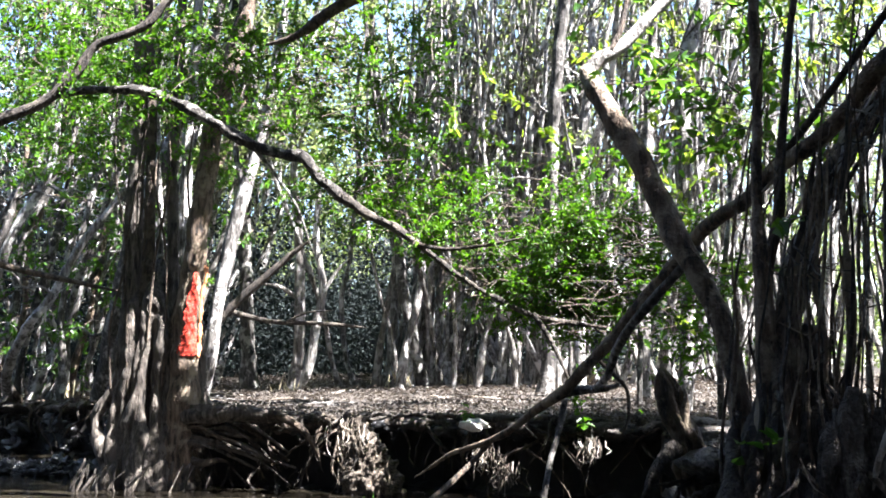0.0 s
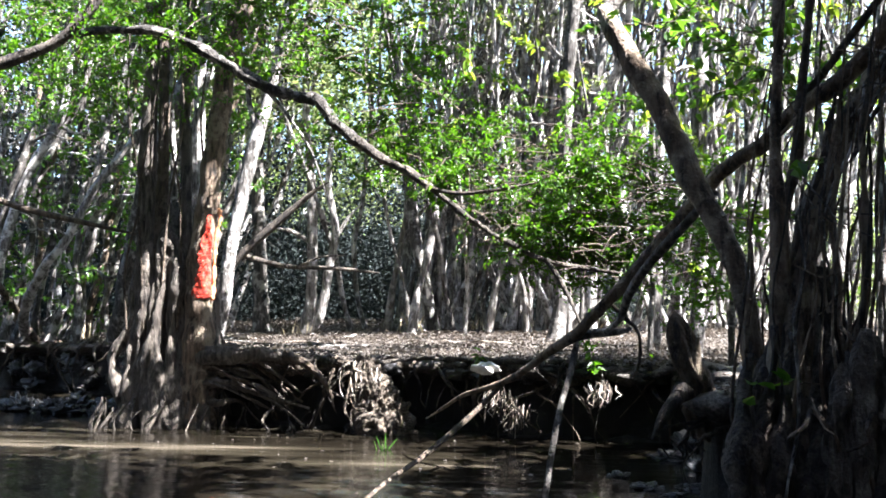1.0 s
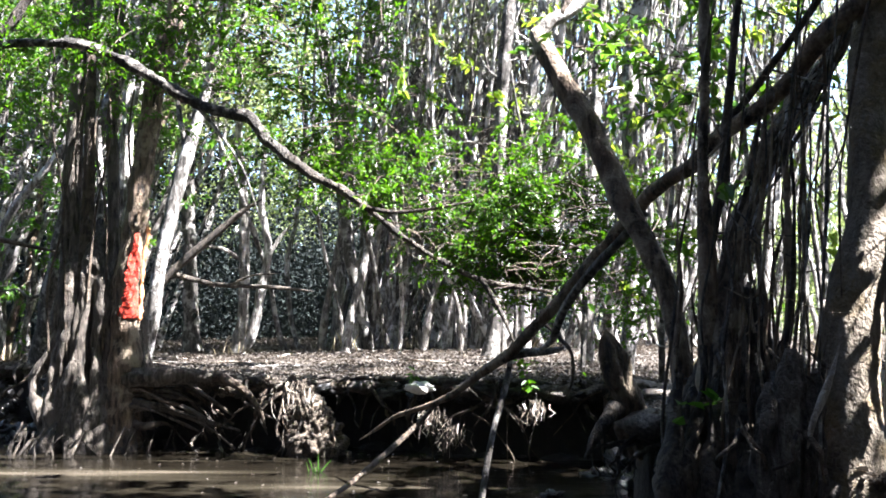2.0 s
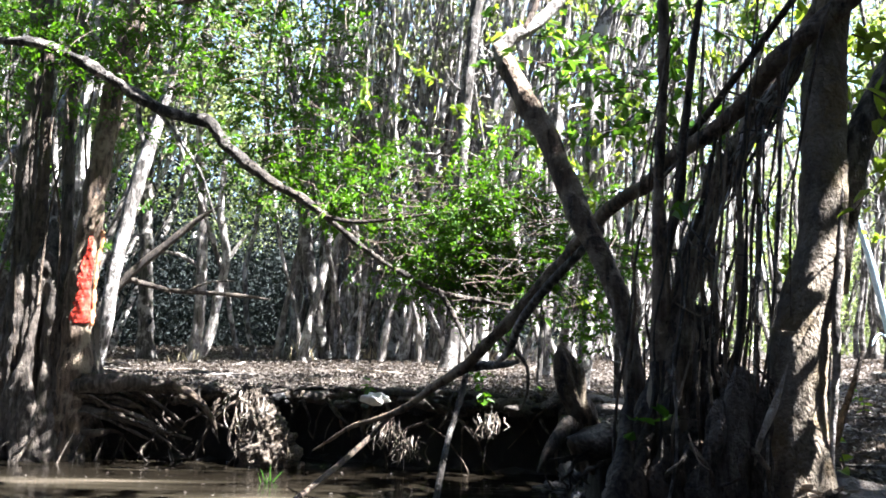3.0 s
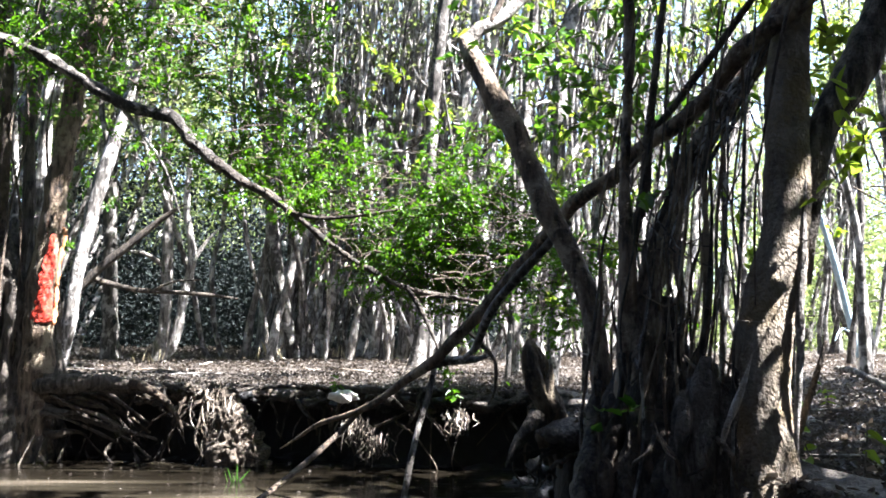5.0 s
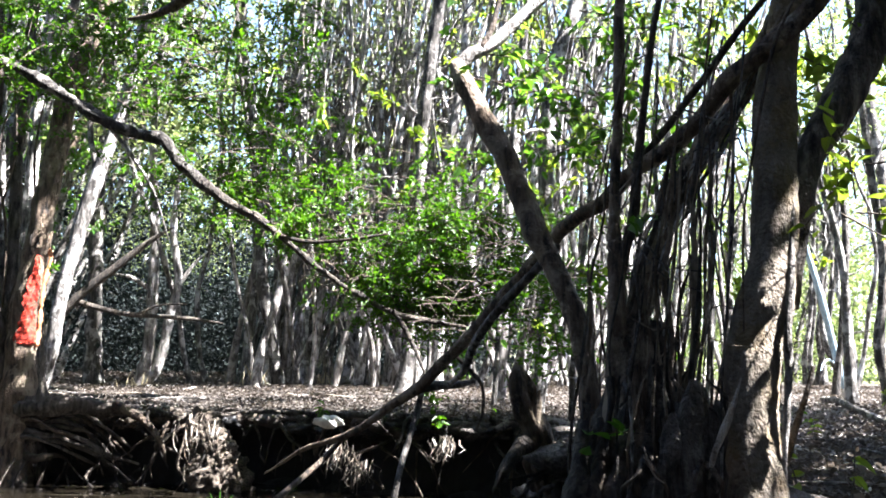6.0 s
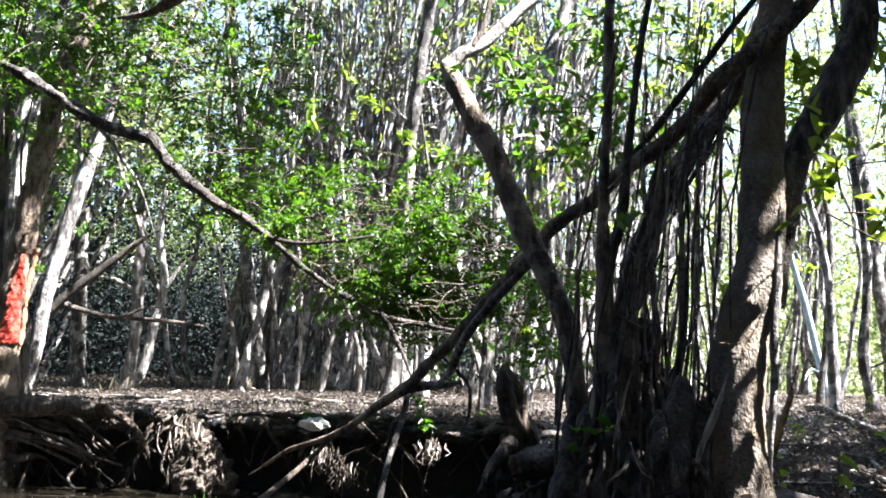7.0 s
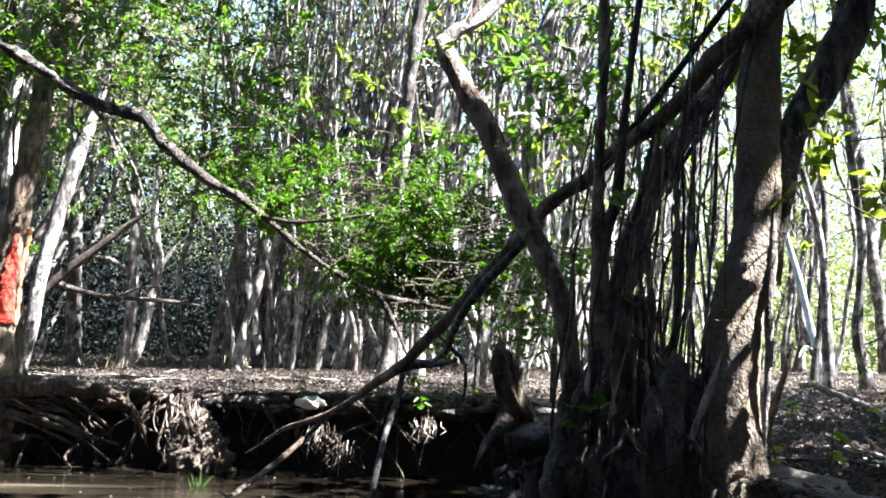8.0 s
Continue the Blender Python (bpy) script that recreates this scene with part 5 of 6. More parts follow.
lone_tree("grey tree standing behind the tangle", BARK_PALE, [[(1.2, 9, 0.5, 0.085), (1.24, 9, 1.11, 0.07), (1.28, 9, 1.67, 0.073), (1.28, 9, 2.18, 0.073), (1.29, 9, 2.75, 0.08), (1.3, 9, 3.33, 0.086), (1.33, 9, 3.92, 0.081), (1.44, 9, 4.46, 0.076), (1.6, 9, 4.94, 0.064), (1.82, 9, 6.04, 0.047), (2.0, 9, 7, 0.03)]], 26, 206)
lone_tree("slim grey tree behind the tangle", BARK_PALE, [[(0.9, 10, 0.5, 0.085), (0.94, 10, 1.37, 0.069), (0.95, 10, 1.99, 0.069), (0.96, 10, 2.62, 0.07), (1.04, 10, 3.27, 0.064), (1.1, 10, 4.25, 0.058), (1.2, 10, 5.26, 0.046), (1.3, 10, 6.5, 0.025)]], 22, 207)
lone_tree("dark tree slanting over the far bank", BARK_GREY, [[(-6.05, 11.3, 0.5, 0.19), (-5.95, 11.2, 0.9, 0.16), (-5.78, 11, 1.45, 0.142), (-5.55, 10.8, 2.16, 0.128), (-5.24, 10.5, 2.95, 0.122), (-4.86, 10.5, 3.88, 0.101), (-4.4, 10.5, 5, 0.07), (-4.1, 10.5, 6.2, 0.04)]], 24, 208)
lone_tree("bare dead sapling bent over the water", BARK_DARK, [[(-7.4, 11.6, 0.6, 0.05), (-7.2, 9.6, 2.1, 0.045), (-6.54, 8.5, 2.42, 0.036), (-5.76, 8.5, 2.17, 0.035), (-5.12, 8.5, 2.02, 0.032), (-4.4, 8.5, 1.86, 0.012)]], 0, 209, bare=0)
lone_tree("pale bluish dead tree slanting among the trees", BLUE, [[(6.1, 12.5, 0.6, 0.054), (6.01, 12.5, 0.92, 0.048), (5.9, 12.5, 1.4, 0.049), (5.72, 12.5, 2.2, 0.049), (5.49, 12.5, 3.02, 0.044), (5.22, 12.5, 3.92, 0.035), (4.82, 12.5, 5.1, 0.024)]], 0, 210)
lone_tree("bowed tree in sunlit-toned white bark", BARK_WHITE, [[(-2.84, 15, 0.5, 0.12), (-2.81, 15, 1.5, 0.09), (-2.73, 15, 3.05, 0.085), (-2.69, 15, 4.22, 0.09), (-2.59, 15, 5.11, 0.1), (-2.29, 15, 6.02, 0.1), (-1.87, 15, 7.66, 0.07), (-1.7, 15, 9, 0.04)]], 16, 211)
lone_tree("crooked dark tree with a kink", BARK_GREY, [[(-2.1, 14, 0.5, 0.11), (-2.0, 14, 2.47, 0.075), (-1.94, 14, 3.56, 0.072), (-1.77, 14, 4.39, 0.07), (-1.59, 14, 5.23, 0.07), (-1.64, 14, 5.79, 0.075), (-1.54, 14, 7.22, 0.06), (-1.4, 14, 9, 0.03)], [(-1.6, 14, 5.2, 0.045), (-1.4, 14, 5.05, 0.04), (-1.15, 14, 5.1, 0.02)]], 14, 212)
lone_tree("slanting pale tree with sunlit splashes", BARK_PALE, [[(-1.81, 14.5, 0.5, 0.12), (-1.7, 14.5, 2.52, 0.08), (-1.68, 14.5, 3.46, 0.075), (-1.46, 14.5, 4.41, 0.07), (-1.38, 14.5, 5.28, 0.075), (-1.2, 14.5, 5.96, 0.07), (-0.94, 14.5, 7.25, 0.055), (-0.8, 14.5, 9, 0.03)], [(-1.2, 14.5, 5.9, 0.045), (-1.5, 14.5, 6.6, 0.035), (-1.6, 14.5, 7.6, 0.02)]], 14, 213)
lone_tree("slender sapling in sunlit-toned white bark behind the flat", BARK_WHITE, [[(-0.23, 13.5, 0.5, 0.06), (-0.16, 13.5, 2.44, 0.045), (-0.15, 13.5, 3.75, 0.042), (-0.21, 13.5, 4.73, 0.042), (-0.37, 13.5, 5.54, 0.04), (-0.45, 13.5, 7.01, 0.03), (-0.4, 13.5, 8.5, 0.02)]], 10, 214)
lone_tree("grey mottled tree beside the whitened upper limb", BARK_PALE, [[(0.24, 11.5, 0.5, 0.09), (0.28, 11.5, 1.44, 0.062), (0.29, 11.5, 2.46, 0.06), (0.32, 11.5, 3.36, 0.06), (0.39, 11.5, 4.12, 0.06), (0.49, 11.5, 4.81, 0.058), (0.59, 11.5, 5.99, 0.05), (0.7, 11.5, 7.5, 0.03)]], 12, 215)
lone_tree("pale leaning tree on the far bank", BARK_PALE, [[(-7.9, 11.2, 0.5, 0.09), (-7.63, 11, 1.69, 0.07), (-7.41, 11, 2.53, 0.066), (-7.18, 11, 3.07, 0.06), (-6.79, 11, 3.75, 0.055), (-6.67, 11, 4.84, 0.045), (-6.5, 11, 6.5, 0.03)]], 12, 216, LEAF_DARK)
lone_tree("pale tree leaning far over", BARK_WHITE, [[(-7.7, 11.9, 0.45, 0.08), (-7.25, 11.0, 1.01, 0.07), (-6.69, 10.5, 1.59, 0.06), (-6.35, 10.5, 2.02, 0.055), (-5.99, 10.5, 2.67, 0.05), (-5.47, 10.5, 3.31, 0.04), (-5.1, 10.5, 4.2, 0.02)]], 6, 217, LEAF_DARK)
for k, limb in enumerate([[(5.2, 11, 0.5, 0.07), (5.18, 11, 0.85, 0.05), (5.31, 11, 1.77, 0.045), (5.39, 11, 2.92, 0.04), (5.3, 11, 3.66, 0.036), (5.17, 11, 4.41, 0.03), (4.9, 11, 6, 0.015)],
                          [(4.84, 9, 0.5, 0.1), (4.77, 9, 0.94, 0.07), (4.71, 9, 1.4, 0.055), (4.79, 9, 2.28, 0.045), (4.7, 9, 3.19, 0.04), (4.63, 9, 4.05, 0.035), (4.54, 9, 5.06, 0.025), (4.4, 9, 6.5, 0.012)],
                          [(4.5, 9.2, 0.5, 0.07), (4.48, 9.2, 1.6, 0.05), (4.45, 9.2, 2.27, 0.042), (4.29, 9.2, 2.99, 0.034), (4.07, 9.2, 3.53, 0.028), (3.8, 9.2, 4.6, 0.014)]]):
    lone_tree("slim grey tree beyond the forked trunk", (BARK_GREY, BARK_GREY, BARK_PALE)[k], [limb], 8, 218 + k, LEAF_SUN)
for k, (x, y, h) in enumerate([(1.7, 6.2, 3.3), (2.3, 7.1, 3.8), (1.35, 7.9, 3.6), (3.3, 8.2, 4.2), (0.75, 8.8, 3.6), (3.7, 5.6, 3.0), (2.0, 8.6, 4.4), (4.4, 7.4, 3.8), (0.1, 9.6, 3.9)]):
    z = ground_z(x, y)
    lone_tree("slim understory sapling with sun-toned yellow-green leaves", BARK_GREY, [[(x, y, z - 0.1, 0.03), (x + 0.05, y, z + 1.0, 0.026), (x - 0.03 + 0.1 * (k % 3), y, z + 2.0, 0.02), (x + 0.08 * (k % 4), y, h, 0.012)]], 13, 250 + k, LEAF_SUN, bare=0)
rg = np.random.default_rng(77)
for k in range(16):
    x0, y0 = rg.uniform(-8.6, -5.4), rg.uniform(11.0, 12.6)
    ln = rg.uniform(0.12, 0.5)
    lone_tree("slanting grey-barked tree on the far bank", (BARK_PALE, BARK_GREY, BARK_BROWN, BARK_GREY)[k % 4], [[(x0 - 0.1 * ln, y0, 0.5, 0.09)] + [(x0 + ln * z * 0.95 + rg.normal() * 0.08, y0 + rg.normal() * 0.1, 0.7 + z, 0.068 * (1 - z / 8.5) * rg.uniform(0.7, 1.1)) for z in (0.3, 1.2, 2.2, 3.3, 4.5, 6.0)]], 14, 220 + k, LEAF_DARK, 26, 7)


# ---------------------------------------------------------------- the bank: roots, stones, mud
def root_on_bank(at, z0, along, ln, r, seed, mat=ROOT, out=0.1, label="gnarled root exposed along the muddy bank"):
    """A root that leaves the bank's lip at a place along the shore and wanders down its face."""
    rng = np.random.default_rng(seed)
    pts = []
    for f in np.linspace(0, 1, 7):
        k = int(np.clip(at + along * f / 0.04, 0, len(SHORE) - 1))
        z = z0 - ln * f ** 1.3 + 0.05 * math.sin(3 * f + seed)
        d = (0.12 if f == 0 else 0.0) - out * (0.3 + math.sin(2.6 * f)) + rng.normal() * 0.02
        q = SHORE[k] + INLAND[k] * d
        pts.append((q[0], q[1], z, r * (1.1 - 0.75 * f)))
    ob = part("root", tube(pts, 8, 0.05, 0.22, seed=seed), mat)
    return tagged(ob, label, "root", "exposed roots of the bank")


def shore_at(x):
    return int(np.argmax(SHORE[:FRONT, 0] > x))


rg = np.random.default_rng(90)
for k in range(46):
    root_on_bank(shore_at(rg.uniform(-3.4, 1.0)), rg.uniform(0.45, 0.62), rg.normal() * 0.3, rg.uniform(0.2, 0.6), rg.uniform(0.006, 0.022), 340 + k, (ROOT, ROOT, BARK_DARK)[k % 3], rg.uniform(0.03, 0.14))
for k in range(36):
    root_on_bank(shore_at(rg.uniform(-9, -4.4)), rg.uniform(0.5, 0.64), rg.normal() * 0.4, rg.uniform(0.2, 0.6), rg.uniform(0.012, 0.035), 400 + k, (ROOT, BARK_DARK)[k % 2], 0.1)
for k in range(24):
    root_on_bank(FRONT + int(rg.uniform(0, 90)), rg.uniform(0.3, 0.55), rg.normal() * 0.2, rg.uniform(0.2, 0.5), rg.uniform(0.006, 0.02), 460 + k, ROOT, rg.uniform(0.03, 0.1))
for k in range(10):
    s0 = shore_at(-3.2 + 0.42 * k)
    pts = [(*(SHORE[s0 + int(f * 16)] + INLAND[s0 + int(f * 16)] * (0.02 - 0.06 * math.sin(4 * f + k))), 0.62 + 0.03 * math.sin(5 * f + k), 0.036 * (1 - 0.5 * f)) for f in np.linspace(0, 1.2, 6)]
    tagged(part("root", tube(pts, 9, 0.06, 0.2, seed=430 + k), ROOT), "thick root running along the bank's lip", "root", "exposed roots of the bank")
for k in range(30):
    # small knobbly roots at the foot of the old tree and the bank
    x = rg.uniform(-4.5, -2.3)
    y = 7.9 - 0.25 * rg.random() + (0.2 if x > -3.3 else 0)
    tagged(part("root", tube([(x, y + 0.1, 0.12 + rg.random() * 0.15, 0.012), (x + rg.normal() * 0.04, y - 0.03, 0.08, rg.uniform(0.006, 0.014)), (x + rg.normal() * 0.08, y - 0.08, -0.06, 0.012)], 7, 0.04, 0.35, seed=700 + k), ROOT), "knobbly root toe at the water's edge", "root", "exposed roots of the bank")

clod = thing("root_clod", -1.75, 7.75, 0, "sunlit clod of soil and roots slumped down the bank", "root clod")
part("soil", tube([(-1.92, 8.12, 0.6, 0.08), (-1.88, 8.02, 0.54, 0.13), (-1.8, 7.93, 0.42, 0.16), (-1.72, 7.86, 0.24, 0.21), (-1.66, 7.82, 0.05, 0.25), (-1.64, 7.82, -0.12, 0.25)], 80, 0.014, 0.3, 0.08, 7, 5, 26.0, ridge=0.22, furrows=31), CLAY, clod)
# pale upper rootlets put sunlit streaks into the clod's colour
for k in range(70):
    f = rg.random()
    a, z = -1.92 + 0.3 * f + rg.normal() * (0.06 + 0.08 * f), 0.62 - 0.45 * f
    s, y = rg.uniform(0.08, 0.36), 7.83 - 0.2 * f - 0.04 * rg.random()
    add(clod, "rootlet", [(a, y + 0.05, z + 0.03, 0.004), (a + rg.normal() * 0.02, y - 0.01, z - s * 0.3, rg.uniform(0.003, 0.009)), (a + 0.02 + rg.normal() * 0.04, y - 0.02, max(z - s * 0.65, 0.02), rg.uniform(0.003, 0.007)), (a + 0.03 + rg.normal() * 0.06, y, max(z - s, 0.0), 0.003)], (DEADWOOD if f < 0.35 and k % 2 else (CLAY, ROOT, BARK_BROWN, ROOT)[k % 4]), sides=5, step=0.04, rough=0.25, seed=450 + k)

tagged(part("stone", lump(-0.72, 7.47, 0.6, 0.125, 0.08, 0.05, 8, 0.22, 16), STONE), "pale flat stone lodged on the bank's lip", "stone")
for k, (x, y, z, s) in enumerate([(-0.62, 7.5, 0.32, 0.12), (-0.48, 7.45, 0.2, 0.11), (0.22, 7.3, 0.42, 0.1)]):
    h = thing("root_tuft", x, y, z, "pale tuft of dead roots hanging from the bank", "root tuft", "dead root tufts")
    for j in range(44):
        u, ln = x + rg.normal() * s * 0.55, s * rg.uniform(0.3, 1.9)
        zt = z + s * rg.uniform(0.2, 1.0)
        add(h, "rootlet", [(u, y + 0.08, zt, 0.003), (u + rg.normal() * 0.01, y - 0.01 + rg.normal() * 0.03, zt - ln * 0.35, rg.uniform(0.003, 0.007)), (u + rg.normal() * 0.02, y - 0.03 + rg.normal() * 0.03, zt - ln * 0.7, rg.uniform(0.002, 0.006)), (u + rg.normal() * 0.03, y - 0.03, zt - ln, 0.0015)], (DEADWOOD, CLAY, ROOT, CLAY)[j % 4], sides=5, step=0.04, rough=0.25, seed=480 + 44 * k + j)

knob = thing("tree_stump", 0.72, 5.02, 0.6, "short broken brown stump on a muddy point of the bank", "stump")
add(knob, "trunk", [(0.74, 5.05, 0.4, 0.1), (0.7, 5.02, 0.6, 0.092), (0.65, 5.0, 0.74, 0.082), (0.605, 4.99, 0.84, 0.074), (0.58, 4.985, 0.93, 0.066), (0.565, 4.985, 1.0, 0.054), (0.555, 4.985, 1.05, 0.033), (0.545, 4.985, 1.08, 0.01)], BARK_BROWN, sides=44, step=0.018, rough=0.22, flute=0.1, lobes=5, seed=61, ridge=0.3, scale=12.0)
add(knob, "splinter", [(0.655, 4.94, 0.75, 0.024), (0.662, 4.935, 0.84, 0.02), (0.668, 4.93, 0.9, 0.013), (0.672, 4.93, 0.94, 0.004)], BARK_BROWN, sides=9, step=0.03, rough=0.3, seed=62)
add(knob, "root", [(0.6, 4.96, 0.66, 0.05), (0.52, 4.88, 0.58, 0.04), (0.46, 4.84, 0.5, 0.03), (0.42, 4.83, 0.4, 0.013)], ROOT, sides=12, step=0.03, rough=0.3, seed=63)

HUMPS = [(0.9, 6.3, 0.12, 0.1, 0.07), (0.98, 5.6, 0.14, 0.12, 0.12), (0.45, 5.6, 0.08, 0.06, 0.03), (0.9, 3.5, 0.36, 0.42, 0.22), (0.95, 6.9, 0.25, 0.2, 0.12), (0.3, 6.0, 0.07, 0.05, 0.025)]
for k in range(34):
    x = rg.uniform(-6.8, -4.5)
    s = rg.uniform(0.05, 0.17)
    HUMPS.append((x, 8.62 + rg.random() * 0.6 - 0.14 * (x + 4.5), s * 1.2, s, s * rg.uniform(0.5, 0.9)))
for k in range(9):
    s = rg.uniform(0.04, 0.1)
    HUMPS.append((rg.uniform(0.55, 1.05), rg.uniform(5.2, 7.0), s * 1.6, s, s * rg.uniform(0.25, 0.5)))
for k in range(90):
    # broken soil and root ends along the lip of the bank
    q = int(shore_at(rg.uniform(-3.2, 1.0)))
    p, s = SHORE[q] + INLAND[q] * rg.uniform(-0.06, 0.14), rg.uniform(0.025, 0.075)
    tagged(part("bank_clod", lump(p[0], p[1], rg.uniform(0.5, 0.63), s * rg.uniform(1.0, 2.2), s, s * 0.7, 1400 + k, 0.6, 12, 9.0), (GROUND, CLAY, WETMUD)[k % 3]), "crumbling clod of soil on the bank's lip", "bank clod", "clods of the bank's lip")
for k in range(46):
    q = int(shore_at(rg.uniform(-8.0, -4.45)))
    p, s = SHORE[q] + INLAND[q] * rg.uniform(-0.05, 0.2), rg.uniform(0.04, 0.13)
    tagged(part("bank_clod", lump(p[0], p[1], rg.uniform(0.02, 0.46), s * 1.2, s, s * 0.8, 1300 + k, 0.6, 14, 8.0), WETMUD), "dark lump of mud and roots on the bank's face", "bank clod", "clods of the far bank")
for k, (x, y, sx, sy, sz) in enumerate(HUMPS):
    tagged(part("mud_hump", lump(x, y, 0.0, sx, sy, sz, 70 + k, 0.6, 24, 12.0), WETMUD), "wet black mud hump rising from the creek", "mud hump", "mud humps in the creek")


# ---------------------------------------------------------------- litter
def litter():
    rng = np.random.default_rng(55)
    n = 120000
    y = np.concatenate([7.5 + 14 * rng.random(n * 3 // 5) ** 1.6, 2.5 + 12 * rng.random(n * 2 // 5) ** 1.5])
    x = np.concatenate([rng.uniform(-0.72, 0.2, n * 3 // 5) * y[:n * 3 // 5], rng.uniform(0.1, 0.62, n * 2 // 5) * y[n * 3 // 5:] + 0.3])
    o = inland(x, y)
    ok = o > 0.02
    x, y, o = x[ok], y[ok], o[ok]
    p = np.stack([x, y, bank_top(x, o) + 0.015 + rng.uniform(0, 0.025, len(x))], -1)
    w = rng.normal(size=(len(x), 3)) * (1, 1, 0.18)
    tagged(part("leaf_litter", leaves(p, w, rng.uniform(0.018, 0.042, len(x)) * np.clip(y / 9, 0.9, 1.6), rng, 0.55, 0.2, simple=True), LITTER, smooth=False), "dry brown and tan fallen leaves on the bank", "leaf litter", kind="stuff")
    m = 170
    x = rng.uniform(-6, 0.2, m)
    y = edge(x) - rng.gamma(1.4, 0.8, m) - 0.1
    p = np.stack([x, y, np.full(m, 0.004)], -1)
    v, q = leaves(p, rng.normal(size=(m, 3)) * (1, 1, 0), rng.uniform(0.012, 0.04, m), rng, 0.5, 0.0)
    tagged(part("floating_leaves", (v, q), LITTER, smooth=False), "small dead leaves floating on the creek", "floating leaves", kind="stuff")


litter()


def coarse_litter():
    """Larger curled leaves and scraps on the near forest floor."""
    rng = np.random.default_rng(57)
    n = 9000
    y = 2.5 + 5.5 * rng.random(n) ** 1.4
    x = 1.15 + rng.random(n) * (0.62 * y - 0.6)
    o = inland(x, y)
    ok = o > 0.05
    x, y, o = x[ok], y[ok], o[ok]
    p = np.stack([x, y, bank_top(x, o) + 0.02 + rng.uniform(0, 0.03, len(x))], -1)
    w = rng.normal(size=(len(x), 3)) * (1, 1, 0.45)
    tagged(part("coarse_litter", leaves(p, w, rng.uniform(0.025, 0.06, len(x)), rng, 0.6, 0.35), LITTER, smooth=False), "curled dark fallen leaves on the forest floor", "leaf litter", kind="stuff")


coarse_litter()
for k in range(34):
    x, y = (rg.uniform(-5, 0.5), rg.uniform(8.5, 13)) if k < 18 else (rg.uniform(1.5, 3.4), rg.uniform(3.2, 6.5))
    a, ln = rg.uniform(0, 3.14), rg.uniform(0.3, 1.1)
    z = ground_z(x, y) + 0.02
    tagged(part("fallen_stick", tube([(x, y, z, 0.012), (x + ln * 0.5 * math.cos(a), y + ln * 0.5 * math.sin(a), z + 0.03, 0.011), (x + ln * math.cos(a) + 0.05, y + ln * math.sin(a), z + 0.01, 0.005)], 6, 0.1, 0.2, seed=600 + k), (BARK_GREY, DEADWOOD)[k % 2]), "thin fallen stick lying on leaf litter", "stick", "fallen sticks")
tagged(part("fallen_branch", tube([(4.5, 9.9, ground_z(4.5, 9.9) + 0.03, 0.034), (4.2, 8.9, ground_z(4.2, 8.9) + 0.07, 0.032), (3.9, 7.9, ground_z(3.9, 7.9) + 0.05, 0.03), (3.65, 6.9, ground_z(3.65, 6.9) + 0.06, 0.026), (3.35, 5.9, ground_z(3.35, 5.9) + 0.03, 0.018)], 8, 0.08, 0.25, seed=650), BARK_GREY), "crooked grey branch fallen on leaf litter", "branch")
for k, (x, y, s) in enumerate([(4.97, 10.2, 0.09), (2.54, 6.0, 0.035), (3.1, 5.2, 0.04), (1.95, 3.9, 0.03)]):
    tagged(part("stone", lump(x, y, ground_z(x, y) + s * 0.6, s, s, s * 1.1, 660 + k, 0.2, 12), STONE), "pale sunlit stone lying on the litter", "stone", "pale stones")


# ---------------------------------------------------------------- small plants
def blades(x, y, z, n, tall, spread, seed):
    rng = np.random.default_rng(seed)
    p = np.array((x, y, z)) + rng.normal(size=(n, 3)) * (spread, spread, 0)
    w = rng.normal(size=(n, 3)) * (0.3, 0.3, 0) + (0, 0, 1)
    return leaves(p, w, rng.uniform(0.5, 1.1, n) * tall, rng, 0.055, 0.25)


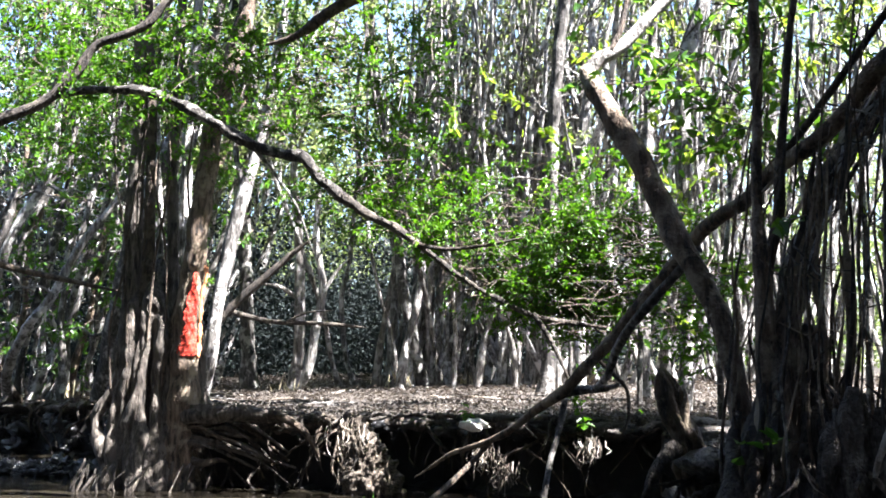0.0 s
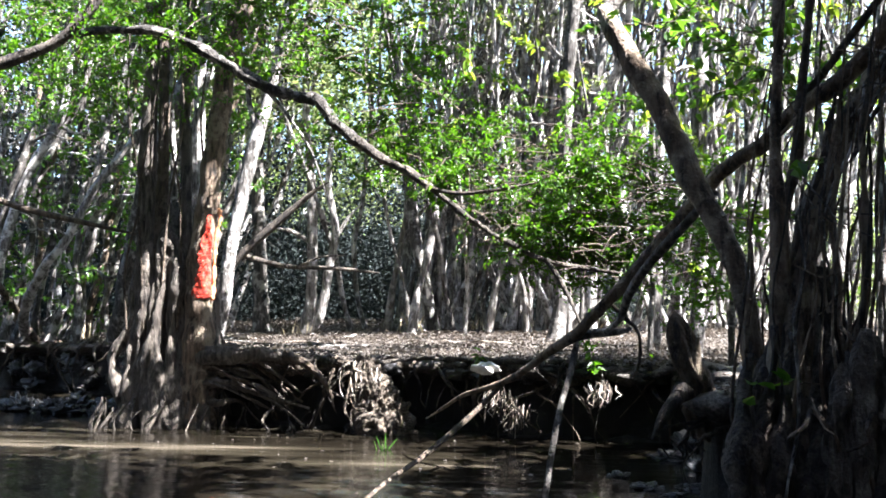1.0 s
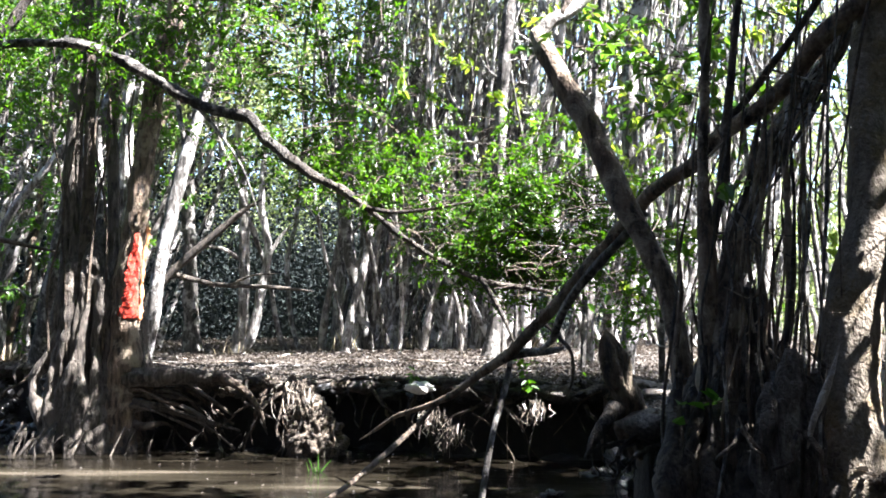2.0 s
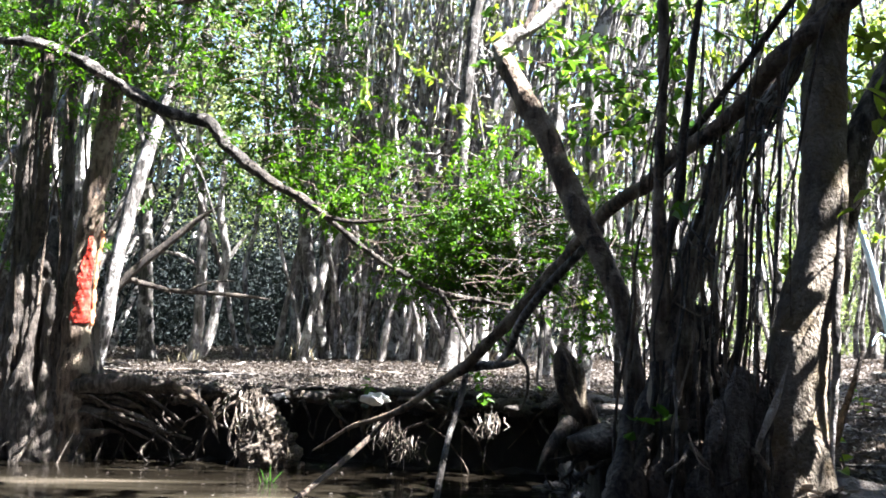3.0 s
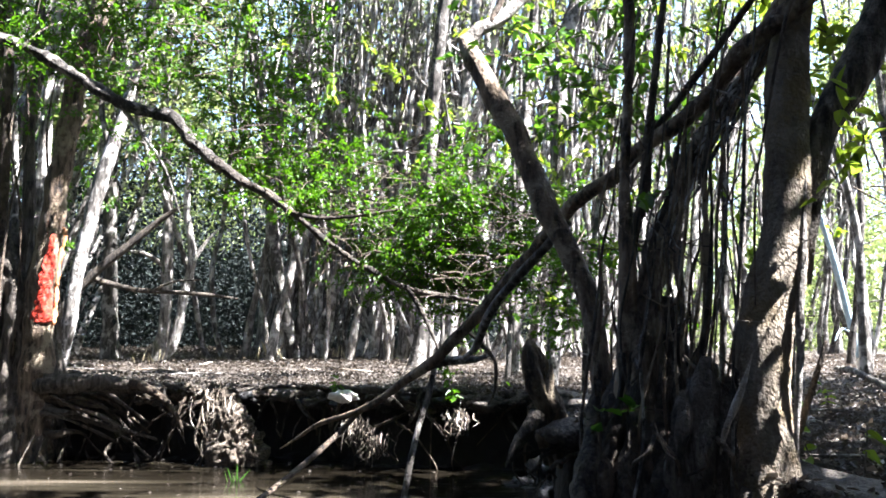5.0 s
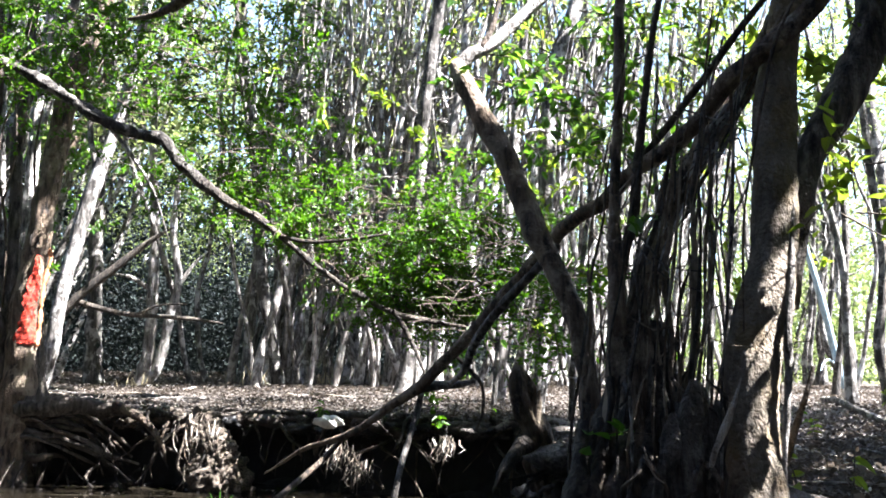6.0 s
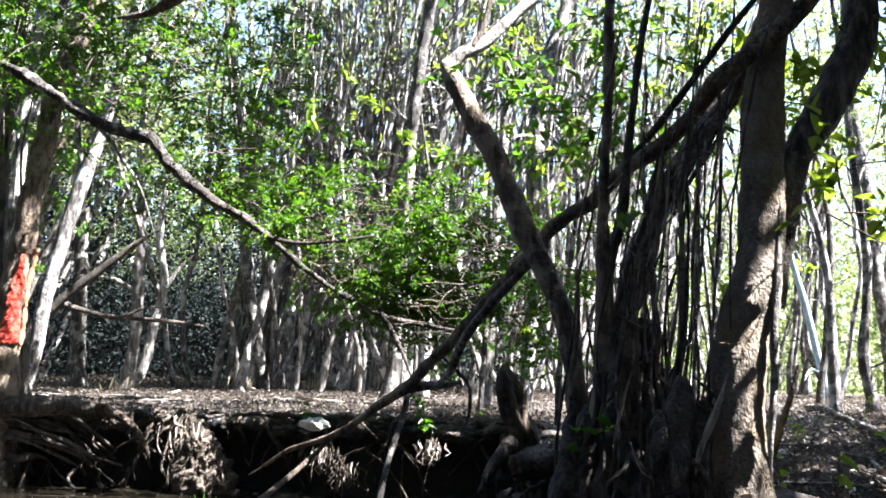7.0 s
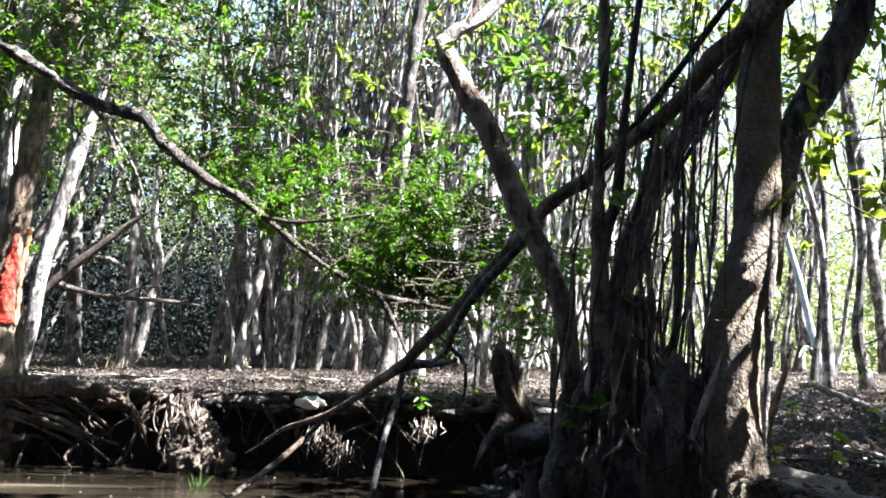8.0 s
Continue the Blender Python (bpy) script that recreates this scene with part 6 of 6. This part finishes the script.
STRAW = leaf("dry_straw", [(0.2, 0.17, 0.11), (0.36, 0.31, 0.2), (0.5, 0.45, 0.32)], (0.36, 0.32, 0.2), 0.6, 0.25)
rg = np.random.default_rng(95)
for k, (x, y) in enumerate([(-2.3, 12.8), (-1.35, 13.2), (-3.95, 12.75), (0.35, 13.1), (-6.9, 11.9), (-6.2, 11.5), (1.9, 9.6), (3.3, 9.2), (2.7, 7.9)]):
    tagged(part("grass_tuft", blades(x, y, ground_z(x, y) - 0.01, int(rg.integers(9, 22)), rg.uniform(0.2, 0.4), rg.uniform(0.05, 0.16), 800 + k), STRAW, smooth=False), "thin dry straw-coloured grass at a tree's foot", "grass", "dry grass tufts")
tagged(part("water_shoots", blades(-1.46, 6.84, -0.03, 8, 0.15, 0.03, 820), LEAF_DARK, smooth=False), "few green shoots standing in the shallow water", "shoots")


def seedling(x, y, z, tall, n, size, seed, mat, label):
    rng = np.random.default_rng(seed)
    t = thing("seedling", x, y, z, label, "seedling", "seedlings on the bank")
    tip = (x + rng.normal() * 0.03, y, z + tall)
    add(t, "stem", [(x, y, z - 0.03, 0.005), (x + rng.normal() * 0.015, y, z + tall * 0.5, 0.004), (*tip, 0.002)], BARK_GREY, sides=5, step=0.04, seed=seed)
    f = rng.uniform(0.4, 1.0, n)[:, None]
    at = np.array((x, y, z)) + (np.array(tip) - (x, y, z)) * f
    for p, w, s in zip(at, rng.normal(size=(n, 3)) * (1, 1, 0.35), rng.uniform(0.7, 1.2, n)):
        part("leaf", leaves(p[None], w[None], np.array([s * size]), rng, 0.5), mat, t, "", False)


seedling(1.7, 3.55, ground_z(1.7, 3.55), 0.26, 5, 0.1, 830, LEAF_SUN, "small seedling with broad yellow-green leaves on the litter")
seedling(1.58, 3.75, ground_z(1.58, 3.75), 0.22, 4, 0.08, 831, LEAF_SUN, "small green seedling beside the forked tree")
seedling(0.24, 7.32, 0.52, 0.14, 9, 0.08, 832, LEAF, "leafy sprig growing from the bank's lip")
seedling(-0.8, 7.6, 0.58, 0.16, 9, 0.08, 833, LEAF_DARK, "dark leafy sprig beside the pale stone")
seedling(0.16, 7.5, 0.62, 0.2, 7, 0.07, 834, LEAF, "leafy sprig growing from the bank's lip")
for k in range(9):
    x, y = rg.uniform(1.8, 4.2), rg.uniform(4.5, 8.5)
    seedling(x, y, ground_z(x, y), rg.uniform(0.12, 0.3), 5, 0.07, 840 + k, (LEAF_SUN, LEAF_DARK)[k % 2], "small green seedling on the leaf litter")
